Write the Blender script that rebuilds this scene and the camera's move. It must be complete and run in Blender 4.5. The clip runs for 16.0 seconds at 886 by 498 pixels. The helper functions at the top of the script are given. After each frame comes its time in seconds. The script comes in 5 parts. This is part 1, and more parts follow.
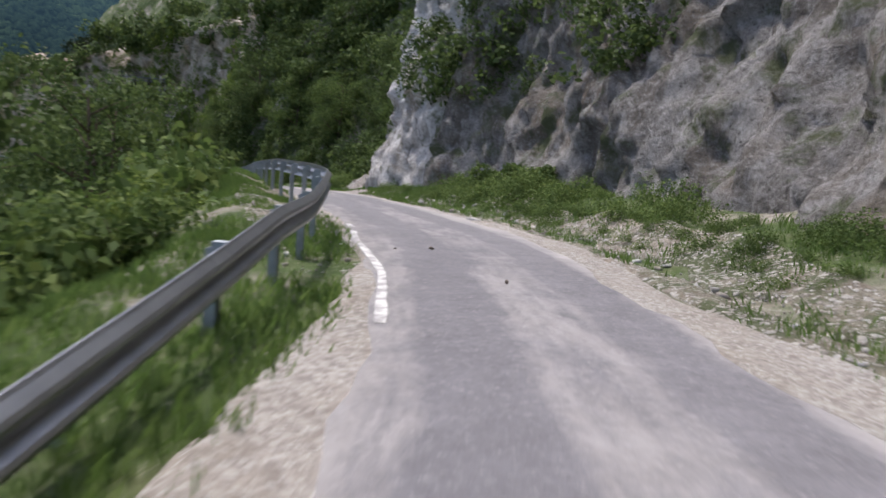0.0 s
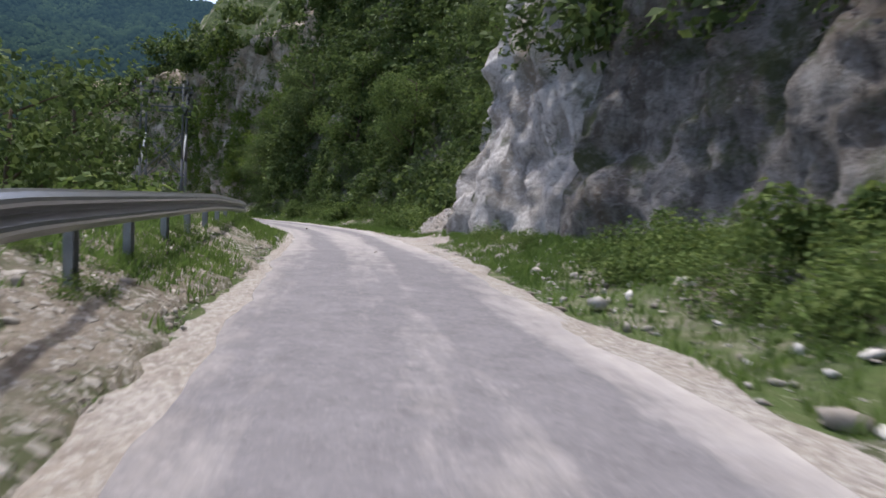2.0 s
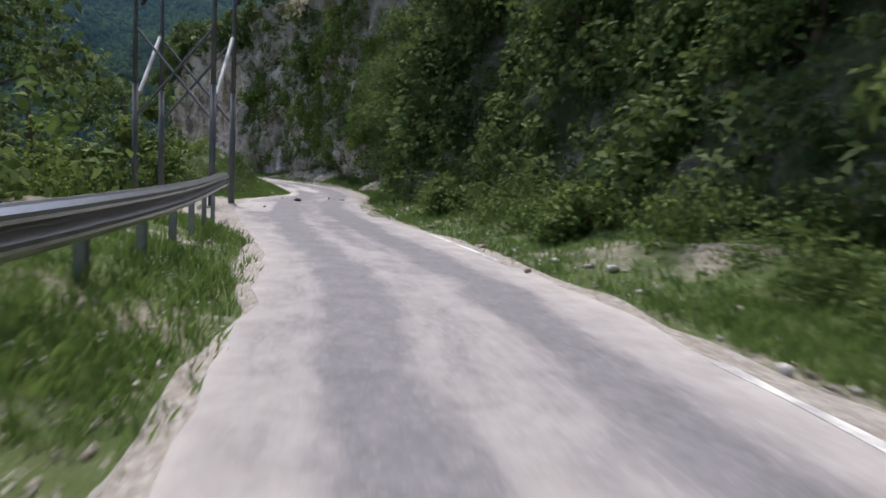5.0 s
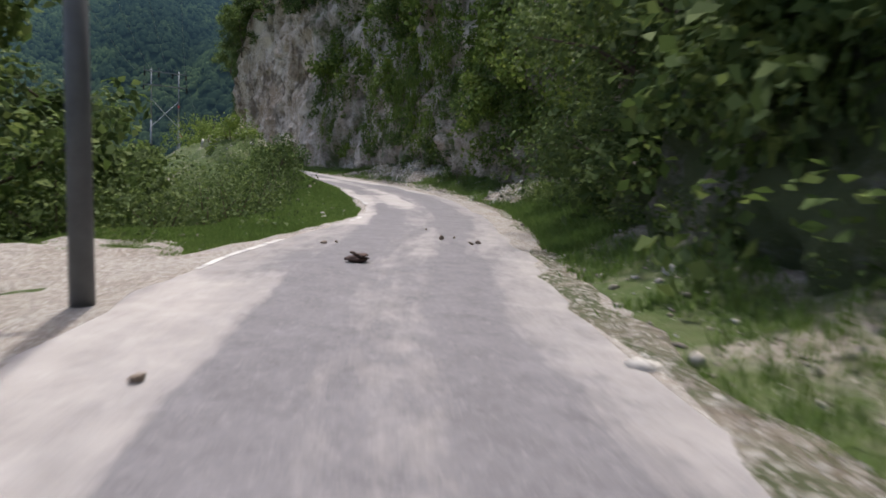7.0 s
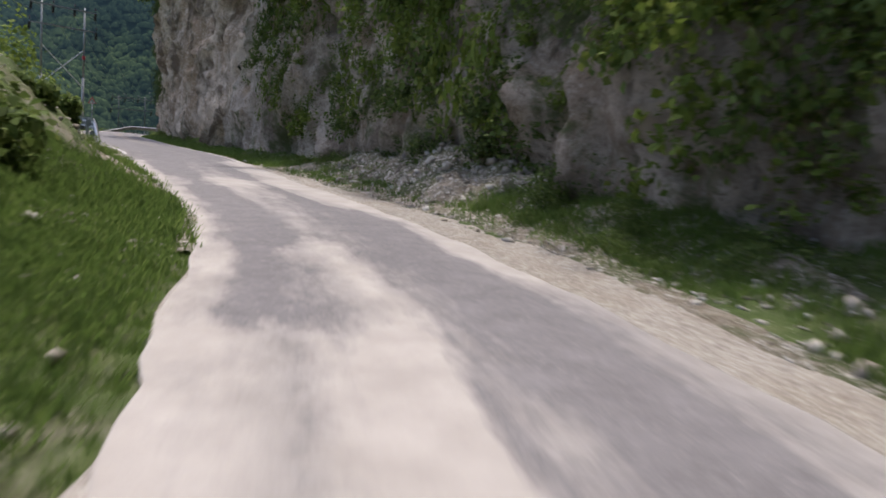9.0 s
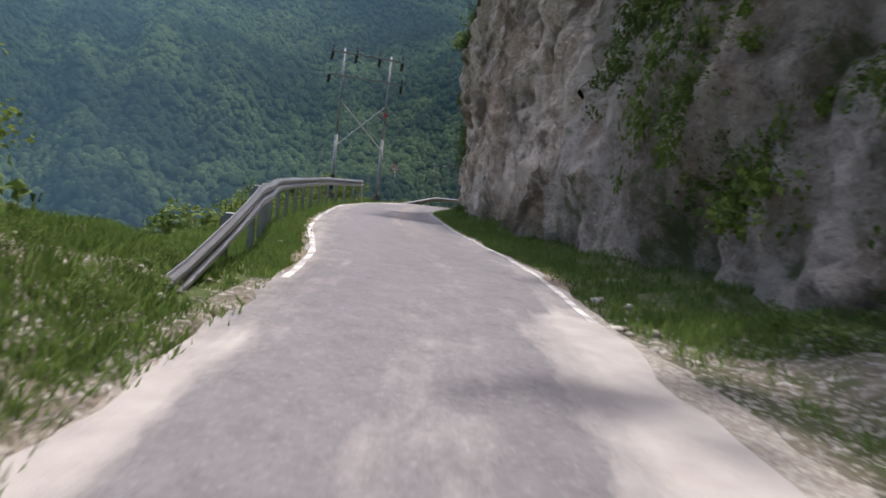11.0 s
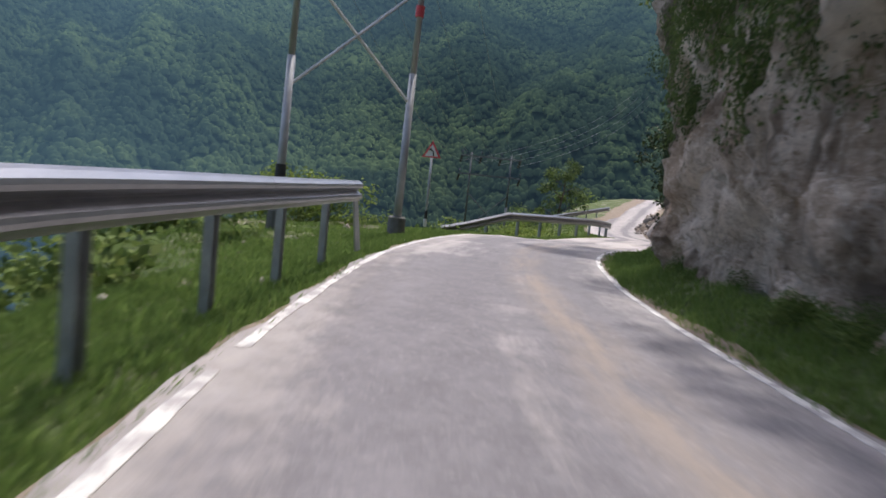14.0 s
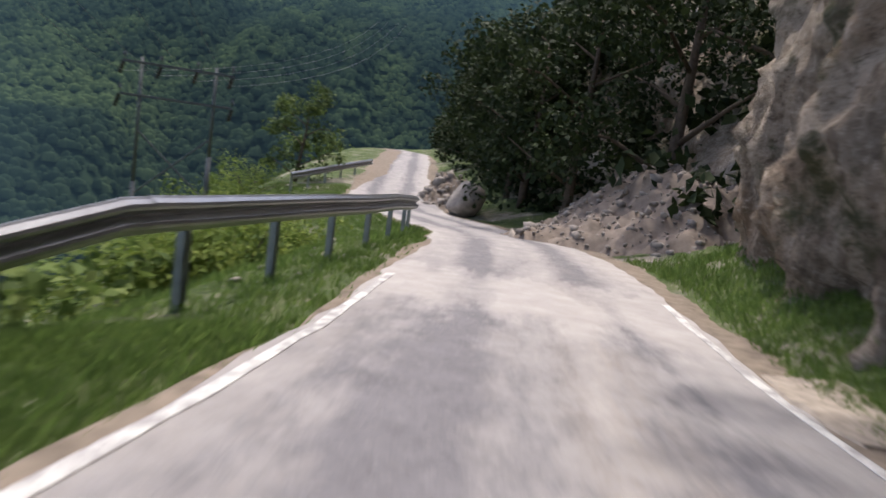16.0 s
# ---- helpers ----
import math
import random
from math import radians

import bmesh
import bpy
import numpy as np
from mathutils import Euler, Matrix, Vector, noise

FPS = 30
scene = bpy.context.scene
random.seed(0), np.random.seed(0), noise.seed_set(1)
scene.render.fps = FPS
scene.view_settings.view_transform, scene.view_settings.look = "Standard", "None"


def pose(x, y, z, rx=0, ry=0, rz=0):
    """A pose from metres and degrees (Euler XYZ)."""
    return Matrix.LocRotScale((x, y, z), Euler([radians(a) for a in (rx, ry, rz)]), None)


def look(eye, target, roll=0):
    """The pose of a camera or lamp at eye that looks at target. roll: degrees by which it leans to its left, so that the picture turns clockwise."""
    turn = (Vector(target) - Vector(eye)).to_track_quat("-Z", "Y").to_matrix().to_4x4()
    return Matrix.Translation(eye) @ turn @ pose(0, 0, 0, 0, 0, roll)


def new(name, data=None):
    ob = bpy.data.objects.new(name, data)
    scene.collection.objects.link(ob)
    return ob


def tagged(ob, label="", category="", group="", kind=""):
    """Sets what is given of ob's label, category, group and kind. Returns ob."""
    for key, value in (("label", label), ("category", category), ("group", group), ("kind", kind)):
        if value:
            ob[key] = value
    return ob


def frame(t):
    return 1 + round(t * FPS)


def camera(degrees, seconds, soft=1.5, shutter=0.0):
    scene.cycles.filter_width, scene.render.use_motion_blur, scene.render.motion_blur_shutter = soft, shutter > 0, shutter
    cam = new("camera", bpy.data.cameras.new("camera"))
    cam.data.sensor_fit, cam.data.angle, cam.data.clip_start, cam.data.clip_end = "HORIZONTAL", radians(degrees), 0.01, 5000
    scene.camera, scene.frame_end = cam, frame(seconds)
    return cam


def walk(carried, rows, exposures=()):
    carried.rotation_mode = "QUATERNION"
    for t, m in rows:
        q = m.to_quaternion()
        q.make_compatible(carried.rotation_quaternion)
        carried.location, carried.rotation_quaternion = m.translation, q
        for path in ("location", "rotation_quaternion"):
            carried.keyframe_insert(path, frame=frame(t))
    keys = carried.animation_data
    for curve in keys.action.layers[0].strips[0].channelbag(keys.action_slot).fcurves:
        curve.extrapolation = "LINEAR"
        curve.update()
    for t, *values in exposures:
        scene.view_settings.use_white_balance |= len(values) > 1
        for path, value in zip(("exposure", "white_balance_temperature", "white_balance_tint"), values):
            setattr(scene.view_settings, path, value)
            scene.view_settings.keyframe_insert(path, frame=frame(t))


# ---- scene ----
# ================= camera and its way =================
cam = camera(63.7, 16.0, soft=1.6, shutter=0.3)
PATH = [
    (0, -0.19, 0.02, 1.271, 84.76, -4.01, -0.64),
    (0.5, 0.04, 3.73, 1.329, 83.89, -3.99, -3.83),
    (1, -0.11, 7.73, 1.428, 84.74, -3.42, -1.66),
    (1.5, -0.54, 11.60, 1.622, 85.65, -3.59, 2.68),
    (2, -1.51, 15.59, 1.663, 86.29, -2.60, 6.43),
    (2.5, -2.30, 19.30, 1.711, 85.21, -2.42, 8.96),
    (3, -3.39, 23.38, 1.738, 84.81, -2.70, 11.52),
    (3.5, -4.57, 27.21, 1.730, 84.71, -3.05, 13.37),
    (4, -5.89, 31.40, 1.685, 82.98, -2.41, 14.46),
    (4.5, -7.27, 35.18, 1.657, 83.82, -2.12, 15.65),
    (5, -9.05, 39.40, 1.625, 83.33, -3.07, 19.10),
    (7.5, -20.31, 58.94, 1.343, 82.34, -2.40, 26.65),
    (8, -23.00, 63.25, 1.228, 81.70, -3.01, 24.04),
    (8.5, -25.37, 67.44, 1.105, 81.67, -5.34, 22.98),
    (9, -27.95, 71.83, 1.081, 81.55, -5.05, 25.27),
    (9.5, -30.61, 75.74, 1.130, 82.27, -4.39, 31.00),
    (10, -33.84, 79.07, 1.150, 82.99, -4.86, 39.24),
    (12.5, -46.85, 89.11, 1.083, 86.13, -6.18, 54.28),
    (13, -51.49, 91.95, 1.153, 85.02, -5.12, 53.30),
    (13.5, -55.86, 94.76, 1.135, 84.24, -5.89, 52.20),
    (14, -60.18, 97.83, 1.061, 84.49, -6.03, 50.20),
    (14.5, -63.87, 100.76, 1.093, 84.43, -4.23, 47.13),
    (15, -67.38, 104.11, 0.995, 83.07, -4.65, 42.21),
    (15.5, -70.43, 107.89, 0.897, 82.67, -5.50, 36.30),
    (16, -73.49, 112.33, 0.761, 82.93, -7.64, 28.53),
]
walk(cam, [(t, pose(x, y, z, rx, ry, rz)) for t, x, y, z, rx, ry, rz in PATH],
     exposures=[(0.0, 1.06, 6300, 13), (2.0, 1.1, 6300, 13), (3.5, 1.05, 6250, 13), (4.5, 0.99, 6250, 12), (5.0, 1.05, 6250, 12), (8.0, 1.12, 6650, 12), (10.0, 1.19, 6700, 14), (12.5, 1.42, 6600, 14), (13.0, 1.4, 6600, 14), (13.5, 1.52, 6550, 14), (14.0, 1.28, 6550, 14), (14.6, 1.21, 6550, 14), (16.0, 1.17, 6650, 13)])

# ================= light =================
SUN_EL, SUN_AZ = 68.0, 130.0          # degrees; azimuth counted from +x towards +y
world = bpy.data.worlds.new("world")
scene.world = world
world.use_nodes = True
wn, wl = world.node_tree.nodes, world.node_tree.links
sky = wn.new("ShaderNodeTexSky")
sky.sky_type, sky.sun_disc = "NISHITA", False
sky.sun_elevation, sky.sun_rotation = radians(SUN_EL), radians(90 - SUN_AZ)
sky.altitude, sky.air_density, sky.dust_density, sky.ozone_density = 1500, 0.8, 9.0, 0.6
wl.new(sky.outputs[0], wn["Background"].inputs[0])
wn["Background"].inputs[1].default_value = 0.15
sun = new("sun", bpy.data.lights.new("sun", "SUN"))
sun.data.energy, sun.data.angle, sun.data.color = 1.7, radians(1.6), (1.0, 0.96, 0.9)
_el, _az = radians(SUN_EL), radians(SUN_AZ)
sun.matrix_world = look((math.cos(_az) * math.cos(_el) * 60, math.sin(_az) * math.cos(_el) * 60, 60 * math.sin(_el)), (0, 0, 0))


# ================= numeric helpers =================
def smooth(a, b, x):
    u = np.clip((np.asarray(x, float) - a) / (b - a), 0, 1)
    return u * u * (3 - 2 * u)


def table(pairs):
    xs, ys = [p[0] for p in pairs], [p[1] for p in pairs]
    return lambda x: np.interp(x, xs, ys)


def lattice(ix, iy, iz, seed):
    n = (ix * 374761393 + iy * 668265263 + iz * 2147483647 + seed * 974634377) & 0xFFFFFFFF
    n = ((n ^ (n >> 13)) * 1274126177) & 0xFFFFFFFF
    n = ((n ^ (n >> 16)) * 2246822519) & 0xFFFFFFFF
    return ((n ^ (n >> 15)) & 0xFFFF) / 32767.5 - 1.0


def vnoise(x, y, z=0.0, seed=0):
    """Smooth value noise, -1 to 1, on arrays."""
    x, y, z = np.broadcast_arrays(np.asarray(x, float), np.asarray(y, float), np.asarray(z, float))
    ix, iy, iz = (np.floor(v).astype(np.int64) for v in (x, y, z))
    fx, fy, fz = x - ix, y - iy, z - iz
    fx, fy, fz = (f * f * (3 - 2 * f) for f in (fx, fy, fz))
    out = 0.0
    for dx in (0, 1):
        for dy in (0, 1):
            for dz in (0, 1):
                w = (fx if dx else 1 - fx) * (fy if dy else 1 - fy) * (fz if dz else 1 - fz)
                out = out + w * lattice(ix + dx, iy + dy, iz + dz, seed)
    return out


def fbm(x, y, z=0.0, octaves=4, seed=0, gain=0.5):
    out, amp, f = 0.0, 1.0, 1.0
    for o in range(octaves):
        out = out + amp * vnoise(np.asarray(x) * f, np.asarray(y) * f, np.asarray(z) * f, seed + o * 17)
        amp, f = amp * gain, f * 2.03
    return out


# ================= the road's line =================
KNOTS = [
    (1.44, -26.39), (1.36, -21.99), (1.27, -17.60), (1.18, -13.20), (1.09, -8.80), (0.96, -4.40), (0.83, -0.00), (0.70, 4.40),
    (0.39, 8.79), (-0.27, 13.12), (-1.38, 17.36), (-2.55, 21.61), (-3.65, 25.87), (-4.87, 30.09), (-6.23, 34.28), (-7.71, 38.44),
    (-9.60, 42.43), (-11.79, 46.27), (-14.24, 49.94), (-16.77, 53.53), (-19.25, 57.17), (-21.49, 60.96), (-23.34, 64.96), (-25.24, 68.93),
    (-27.56, 72.68), (-30.25, 76.16), (-33.30, 79.31), (-36.70, 82.10), (-40.14, 84.85), (-43.54, 87.64), (-47.04, 90.28), (-50.80, 92.53),
    (-54.51, 94.90), (-58.13, 97.44), (-61.70, 100.01), (-65.09, 102.83), (-68.28, 105.84), (-71.12, 109.18), (-73.34, 112.97), (-75.13, 116.99),
    (-78.40, 124.50), (-80.75, 128.75), (-84.40, 132.50), (-89.00, 136.90), (-94.30, 145.30), (-101.60, 157.90), (-109.90, 171.70), (-117.50, 183.00),
    (-121.00, 196.00), (-119.00, 215.00), (-112.00, 240.00),
]


def spline(knots, step=0.5):
    p = np.array([2 * np.array(knots[0]) - np.array(knots[1])] + [np.array(k) for k in knots] + [2 * np.array(knots[-1]) - np.array(knots[-2])], float)
    out = []
    for a, b, c, d in zip(p[:-3], p[1:-2], p[2:-1], p[3:]):
        n = max(2, int(np.hypot(*(c - b)[:2]) / 0.25))
        for u in np.arange(n) / n:
            out.append(0.5 * (2 * b + (c - a) * u + (2 * a - 5 * b + 4 * c - d) * u * u + (3 * b - a - 3 * c + d) * u ** 3))
    out.append(p[-2])
    out = np.array(out)
    for _ in range(12):                      # take the small kinks out
        out[1:-1] = 0.25 * out[:-2] + 0.5 * out[1:-1] + 0.25 * out[2:]
    s = np.r_[0, np.cumsum(np.hypot(*np.diff(out[:, :2], axis=0).T))]
    q = np.arange(0, s[-1], step)
    return q, np.stack([np.interp(q, s, out[:, i]) for i in range(out.shape[1])], 1)


RS, RXY = spline(KNOTS)
LENGTH = RS[-1]
_tan = np.gradient(RXY[:, :2], axis=0)
_tan /= np.hypot(_tan[:, 0], _tan[:, 1])[:, None]
ROAD_Z = table([(0, -0.2), (17.6, 0.0), (28.2, 0.1), (38.7, 0.39), (47, 0.5), (53, 0.50), (61, 0.48), (70.4, 0.41), (81.0, 0.26), (91.6, 0.05), (102.1, -0.11), (112.7, -0.1), (123.2, -0.1), (133.8, -0.1), (144.3, -0.13), (150, -0.15), (154.9, -0.22), (165.4, -0.3), (168, -0.42), (170, -0.56), (172, -0.66), (176.0, -0.69), (180, -0.76), (184, -0.95), (188, -1.15), (194, -1.3), (198, -1.1), (205, -0.5), (215, 0.3), (230, 1.0), (245, 1.2), (400, 3.0)])


def along(s, d, h=0.0):
    """World places at s metres along the road, d metres to its right, h above it."""
    s, d, h = np.broadcast_arrays(np.asarray(s, float), np.asarray(d, float), np.asarray(h, float))
    x, y = np.interp(s, RS, RXY[:, 0]), np.interp(s, RS, RXY[:, 1])
    tx, ty = np.interp(s, RS, _tan[:, 0]), np.interp(s, RS, _tan[:, 1])
    ln = np.hypot(tx, ty)
    tx, ty = tx / ln, ty / ln
    return np.stack([x + ty * d, y - tx * d, ROAD_Z(s) + h], -1)


def heading(s):
    """The road's direction at s, in degrees about z from +x."""
    return math.degrees(math.atan2(np.interp(s, RS, _tan[:, 1]), np.interp(s, RS, _tan[:, 0])))


def nearest(x, y):
    """The road's s and d at places given as flat arrays."""
    s, d = np.empty(len(x)), np.empty(len(x))
    for i in range(0, len(x), 4000):
        px, py = x[i:i + 4000, None], y[i:i + 4000, None]
        k = np.argmin((px - RXY[None, :, 0]) ** 2 + (py - RXY[None, :, 1]) ** 2, 1)
        vx, vy = px[:, 0] - RXY[k, 0], py[:, 0] - RXY[k, 1]
        s[i:i + 4000] = RS[k] + vx * _tan[k, 0] + vy * _tan[k, 1]
        side = vx * _tan[k, 1] - vy * _tan[k, 0]
        d[i:i + 4000] = np.where(side >= 0, 1, -1) * np.hypot(vx, vy)
    return s, d


# offsets along the road: foot of the rock, and the shape of the outer bank
ROCK_D = table([(0, 4.6), (24, 4.7), (36, 5.0), (44, 5.4), (49, 5.8), (53, 5.4), (55.5, 4.2), (58, 4.4), (61.5, 3.3), (63.5, 3.6), (66, 5.0), (71, 6.0),
                (80, 5.2), (88, 4.6), (95, 3.6), (98, 3.5), (103, 4.2), (106.5, 6.0), (110, 6.0), (113, 4.6), (120, 4.2), (130, 4.4), (136, 3.8), (141, 3.35),
                (156, 3.25), (162, 3.2), (167, 3.15), (172, 3.3), (176, 3.5), (178.8, 3.6), (180.8, 5.6), (188, 6.2), (195, 5.0), (230, 4.0), (300, 4.0)])
LEFT_EDGE = table([(0, 3.4), (60, 3.6), (74, 3.8), (84, 6.0), (92, 5.2), (96, 4.2), (100, 3.4), (104, 3.05), (109, 2.75), (112, 3.8), (115, 5.5), (124, 6.0), (130, 3.8), (156, 3.8), (161, 7.0), (168, 7.0), (172, 3.6), (185, 3.4), (200, 5.0), (400, 5.0)])
LEFT_FLAT = table([(0, 2.1), (30, 1.75), (80, 1.8), (86, 2.25), (100, 2.25), (106, 1.75), (112, 1.6), (119, 1.4), (124, 1.9), (127, 2.25), (400, 2.25)])
LEFT_RISE = table([(0, -0.15), (38, 0.0), (44, 0.3), (49, 0.62), (60, 0.72), (72, 0.55), (80, 0.5), (86, 0.1), (98, -0.05), (106, 0.1), (111, 0.6), (115, 1.2), (119, 1.5), (123, 1.35), (127, 0.7), (131, 0.0), (140, -0.25), (158, -0.1), (166, -0.15), (171, -0.3), (190, -0.3), (400, -0.1)])
RIGHT_RISE = table([(0, 0.6), (30, 0.7), (40, 0.9), (50, 0.9), (56, 0.6), (60, 0.5), (68, 0.5), (90, 0.5), (120, 0.5), (130, 0.25), (160, 0.25), (168, 0.5), (180, 0.8), (400, 0.8)])


def ground_z(x, y):
    """Height of the one ground sheet at flat arrays of places."""
    s, d = nearest(x, y)
    base = ROAD_Z(np.clip(s, 0, LENGTH))
    rough = fbm(x * 0.9, y * 0.9, 0, 3, 5)
    lump = fbm(x * 0.12, y * 0.12, 0, 4, 9)
    a = -d
    edge, rise = LEFT_EDGE(s), LEFT_RISE(s)
    lf = LEFT_FLAT(s)
    left = rise * smooth(lf - 0.3, np.minimum(edge, 4.4), a) + rough * 0.10 * smooth(2.2, 3.5, a)
    over = np.maximum(a - edge, 0)
    left = left - over * (0.55 + 0.25 * smooth(0, 8, over)) + lump * 2.2 * smooth(2, 14, over)
    left = np.maximum(left, -95 + 6 * lump)
    foot = ROCK_D(s)
    right = RIGHT_RISE(s) * smooth(2.3, foot + 0.3, d) + rough * 0.12 * smooth(2.4, 3.6, d)
    behind = np.maximum(d - foot - 1.6, 0)
    right = right + behind * 1.5 + lump * 3.0 * smooth(4, 20, behind)
    right = np.minimum(right, 130 + 20 * lump)
    z = np.where(d < 0, left, right) + base
    flat = (d < 2.25) & (d > -lf)
    return np.where(flat, base - 0.04, z - 0.02)


# ================= mesh helpers =================
def mesh_ob(name, verts, faces, mat=None, parent=None, smooth_shade=False, uv=None, label=""):
    me = bpy.data.meshes.new(name)
    verts = np.asarray(verts, np.float32)
    if isinstance(faces, np.ndarray):
        n, k = faces.shape
        me.vertices.add(len(verts))
        me.vertices.foreach_set("co", verts.ravel())
        me.loops.add(n * k)
        me.loops.foreach_set("vertex_index", faces.astype(np.int32).ravel())
        me.polygons.add(n)
        me.polygons.foreach_set("loop_start", np.arange(0, n * k, k, dtype=np.int32))
        me.update(calc_edges=True)
    else:
        me.from_pydata([tuple(v) for v in verts.tolist()], [], faces)
        me.update()
    if uv is not None:
        lay = me.uv_layers.new(name="UVMap")
        idx = np.empty(len(me.loops), np.int32)
        me.loops.foreach_get("vertex_index", idx)
        lay.data.foreach_set("uv", np.asarray(uv, np.float32)[idx].ravel())
    if smooth_shade:
        me.polygons.foreach_set("use_smooth", np.ones(len(me.polygons), bool))
    if mat:
        me.materials.append(mat)
    ob = new(name, me)
    if parent is not None:
        ob.parent = parent
    if label:
        ob["label"] = label
    return ob


def part(name, bm, mat, parent, label="", smooth_shade=False):
    me = bpy.data.meshes.new(name)
    bm.to_mesh(me)
    bm.free()
    me.materials.append(mat)
    if smooth_shade:
        me.polygons.foreach_set("use_smooth", np.ones(len(me.polygons), bool))
    ob = new(name, me)
    ob.parent = parent
    if label:
        ob["label"] = label
    return ob


def grid_faces(nu, nv):
    i = np.arange((nu - 1) * (nv - 1))
    u, v = i // (nv - 1), i % (nv - 1)
    a = u * nv + v
    return np.stack([a, a + nv, a + nv + 1, a + 1], 1)


def tube(bm, pts, radii, seg=8, caps=True):
    """A tapered round bar through pts."""
    pts = [Vector(p) for p in pts]
    rings = []
    for i, p in enumerate(pts):
        d = (pts[min(i + 1, len(pts) - 1)] - pts[max(i - 1, 0)]).normalized()
        q = d.to_track_quat("Z", "Y")
        rings.append([bm.verts.new(p + q @ Vector((math.cos(a) * radii[i], math.sin(a) * radii[i], 0))) for a in (2 * math.pi * k / seg for k in range(seg))])
    for r0, r1 in zip(rings[:-1], rings[1:]):
        for k in range(seg):
            bm.faces.new((r0[k], r0[(k + 1) % seg], r1[(k + 1) % seg], r1[k]))
    if caps:
        bm.faces.new(rings[0][::-1])
        bm.faces.new(rings[-1])
    return bm


def box(bm, size, m=Matrix(), bevel=0.0):
    r = bmesh.ops.create_cube(bm, size=1.0, matrix=m @ Matrix.Diagonal((*size, 1)))
    if bevel:
        es = {e for v in r["verts"] for e in v.link_edges}
        bmesh.ops.bevel(bm, geom=list(es), offset=bevel, segments=2, affect="EDGES", profile=0.6)
    return bm


def thing(name, loc=(0, 0, 0), rz=0.0, label="", category="", group="", kind=""):
    ob = new(name)
    ob.matrix_basis = pose(*loc, 0, 0, rz)
    return tagged(ob, label, category, group, kind)


# ================= materials =================
class Nodes:
    def __init__(self, name):
        self.mat = bpy.data.materials.new(name)
        self.mat.use_nodes = True
        self.t = self.mat.node_tree
        self.bsdf = self.t.nodes["Principled BSDF"]

    def add(self, kind, **values):
        n = self.t.nodes.new(kind)
        for k, v in values.items():
            n.inputs[k.replace("_", " ")].default_value = v
        return n

    def link(self, a, b):
        self.t.links.new(a, b)

    def coords(self, uv=False, scale=(1, 1, 1), shift=(0, 0, 0)):
        c = self.t.nodes.new("ShaderNodeTexCoord")
        m = self.t.nodes.new("ShaderNodeMapping")
        m.inputs["Scale"].default_value = scale
        m.inputs["Location"].default_value = shift
        if uv:
            self.link(c.outputs["UV"], m.inputs["Vector"])
        else:
            g = self.t.nodes.new("ShaderNodeNewGeometry")
            self.link(g.outputs["Position"], m.inputs["Vector"])
        return m.outputs[0]

    def noise(self, vec, scale, detail=4, rough=0.55, dist=0.0):
        n = self.add("ShaderNodeTexNoise", Scale=scale, Detail=detail, Roughness=rough, Distortion=dist)
        self.link(vec, n.inputs["Vector"])
        return n.outputs["Fac"]

    def ramp(self, fac, stops):
        r = self.t.nodes.new("ShaderNodeValToRGB")
        el = r.color_ramp.elements
        while len(el) < len(stops):
            el.new(0.5)
        for e, (p, c) in zip(el, stops):
            e.position, e.color = p, (*c, 1) if not isinstance(c, (int, float)) else (c, c, c, 1)
        self.link(fac, r.inputs[0])
        return r.outputs[0]

    def mix(self, fac, a, b):
        m = self.t.nodes.new("ShaderNodeMix")
        m.data_type = "RGBA"
        for v, k in ((fac, 0), (a, 6), (b, 7)):
            if isinstance(v, bpy.types.NodeSocket):
                self.link(v, m.inputs[k])
            else:
                m.inputs[k].default_value = v if k == 0 else (*v, 1)
        return m.outputs[2]

    def math(self, op, a, b=0.0, c=0.0):
        m = self.t.nodes.new("ShaderNodeMath")
        m.operation = op
        for v, k in ((a, 0), (b, 1), (c, 2)):
            if isinstance(v, bpy.types.NodeSocket):
                self.link(v, m.inputs[k])
            else:
                m.inputs[k].default_value = v
        return m.outputs[0]

    def step(self, v, a, b):
        """0 at a, 1 at b, smooth between."""
        m = self.t.nodes.new("ShaderNodeMapRange")
        m.interpolation_type = "SMOOTHSTEP"
        m.inputs["From Min"].default_value, m.inputs["From Max"].default_value = min(a, b), max(a, b)
        m.inputs["To Min"].default_value, m.inputs["To Max"].default_value = (0.0, 1.0) if a < b else (1.0, 0.0)
        self.link(v, m.inputs["Value"])
        return m.outputs["Result"]

    def bump(self, height, strength=0.5, distance=0.05):
        b = self.add("ShaderNodeBump", Strength=strength, Distance=distance)
        self.link(height, b.inputs["Height"])
        self.link(b.outputs[0], self.bsdf.inputs["Normal"])

    def done(self, color, rough=0.9, metal=0.0, spec=0.3):
        for v, k in ((color, "Base Color"), (rough, "Roughness")):
            if isinstance(v, bpy.types.NodeSocket):
                self.link(v, self.bsdf.inputs[k])
            else:
                self.bsdf.inputs[k].default_value = v if k == "Roughness" else (*v, 1)
        self.bsdf.inputs["Metallic"].default_value = metal
        self.bsdf.inputs["Specular IOR Level"].default_value = spec
        return self.mat


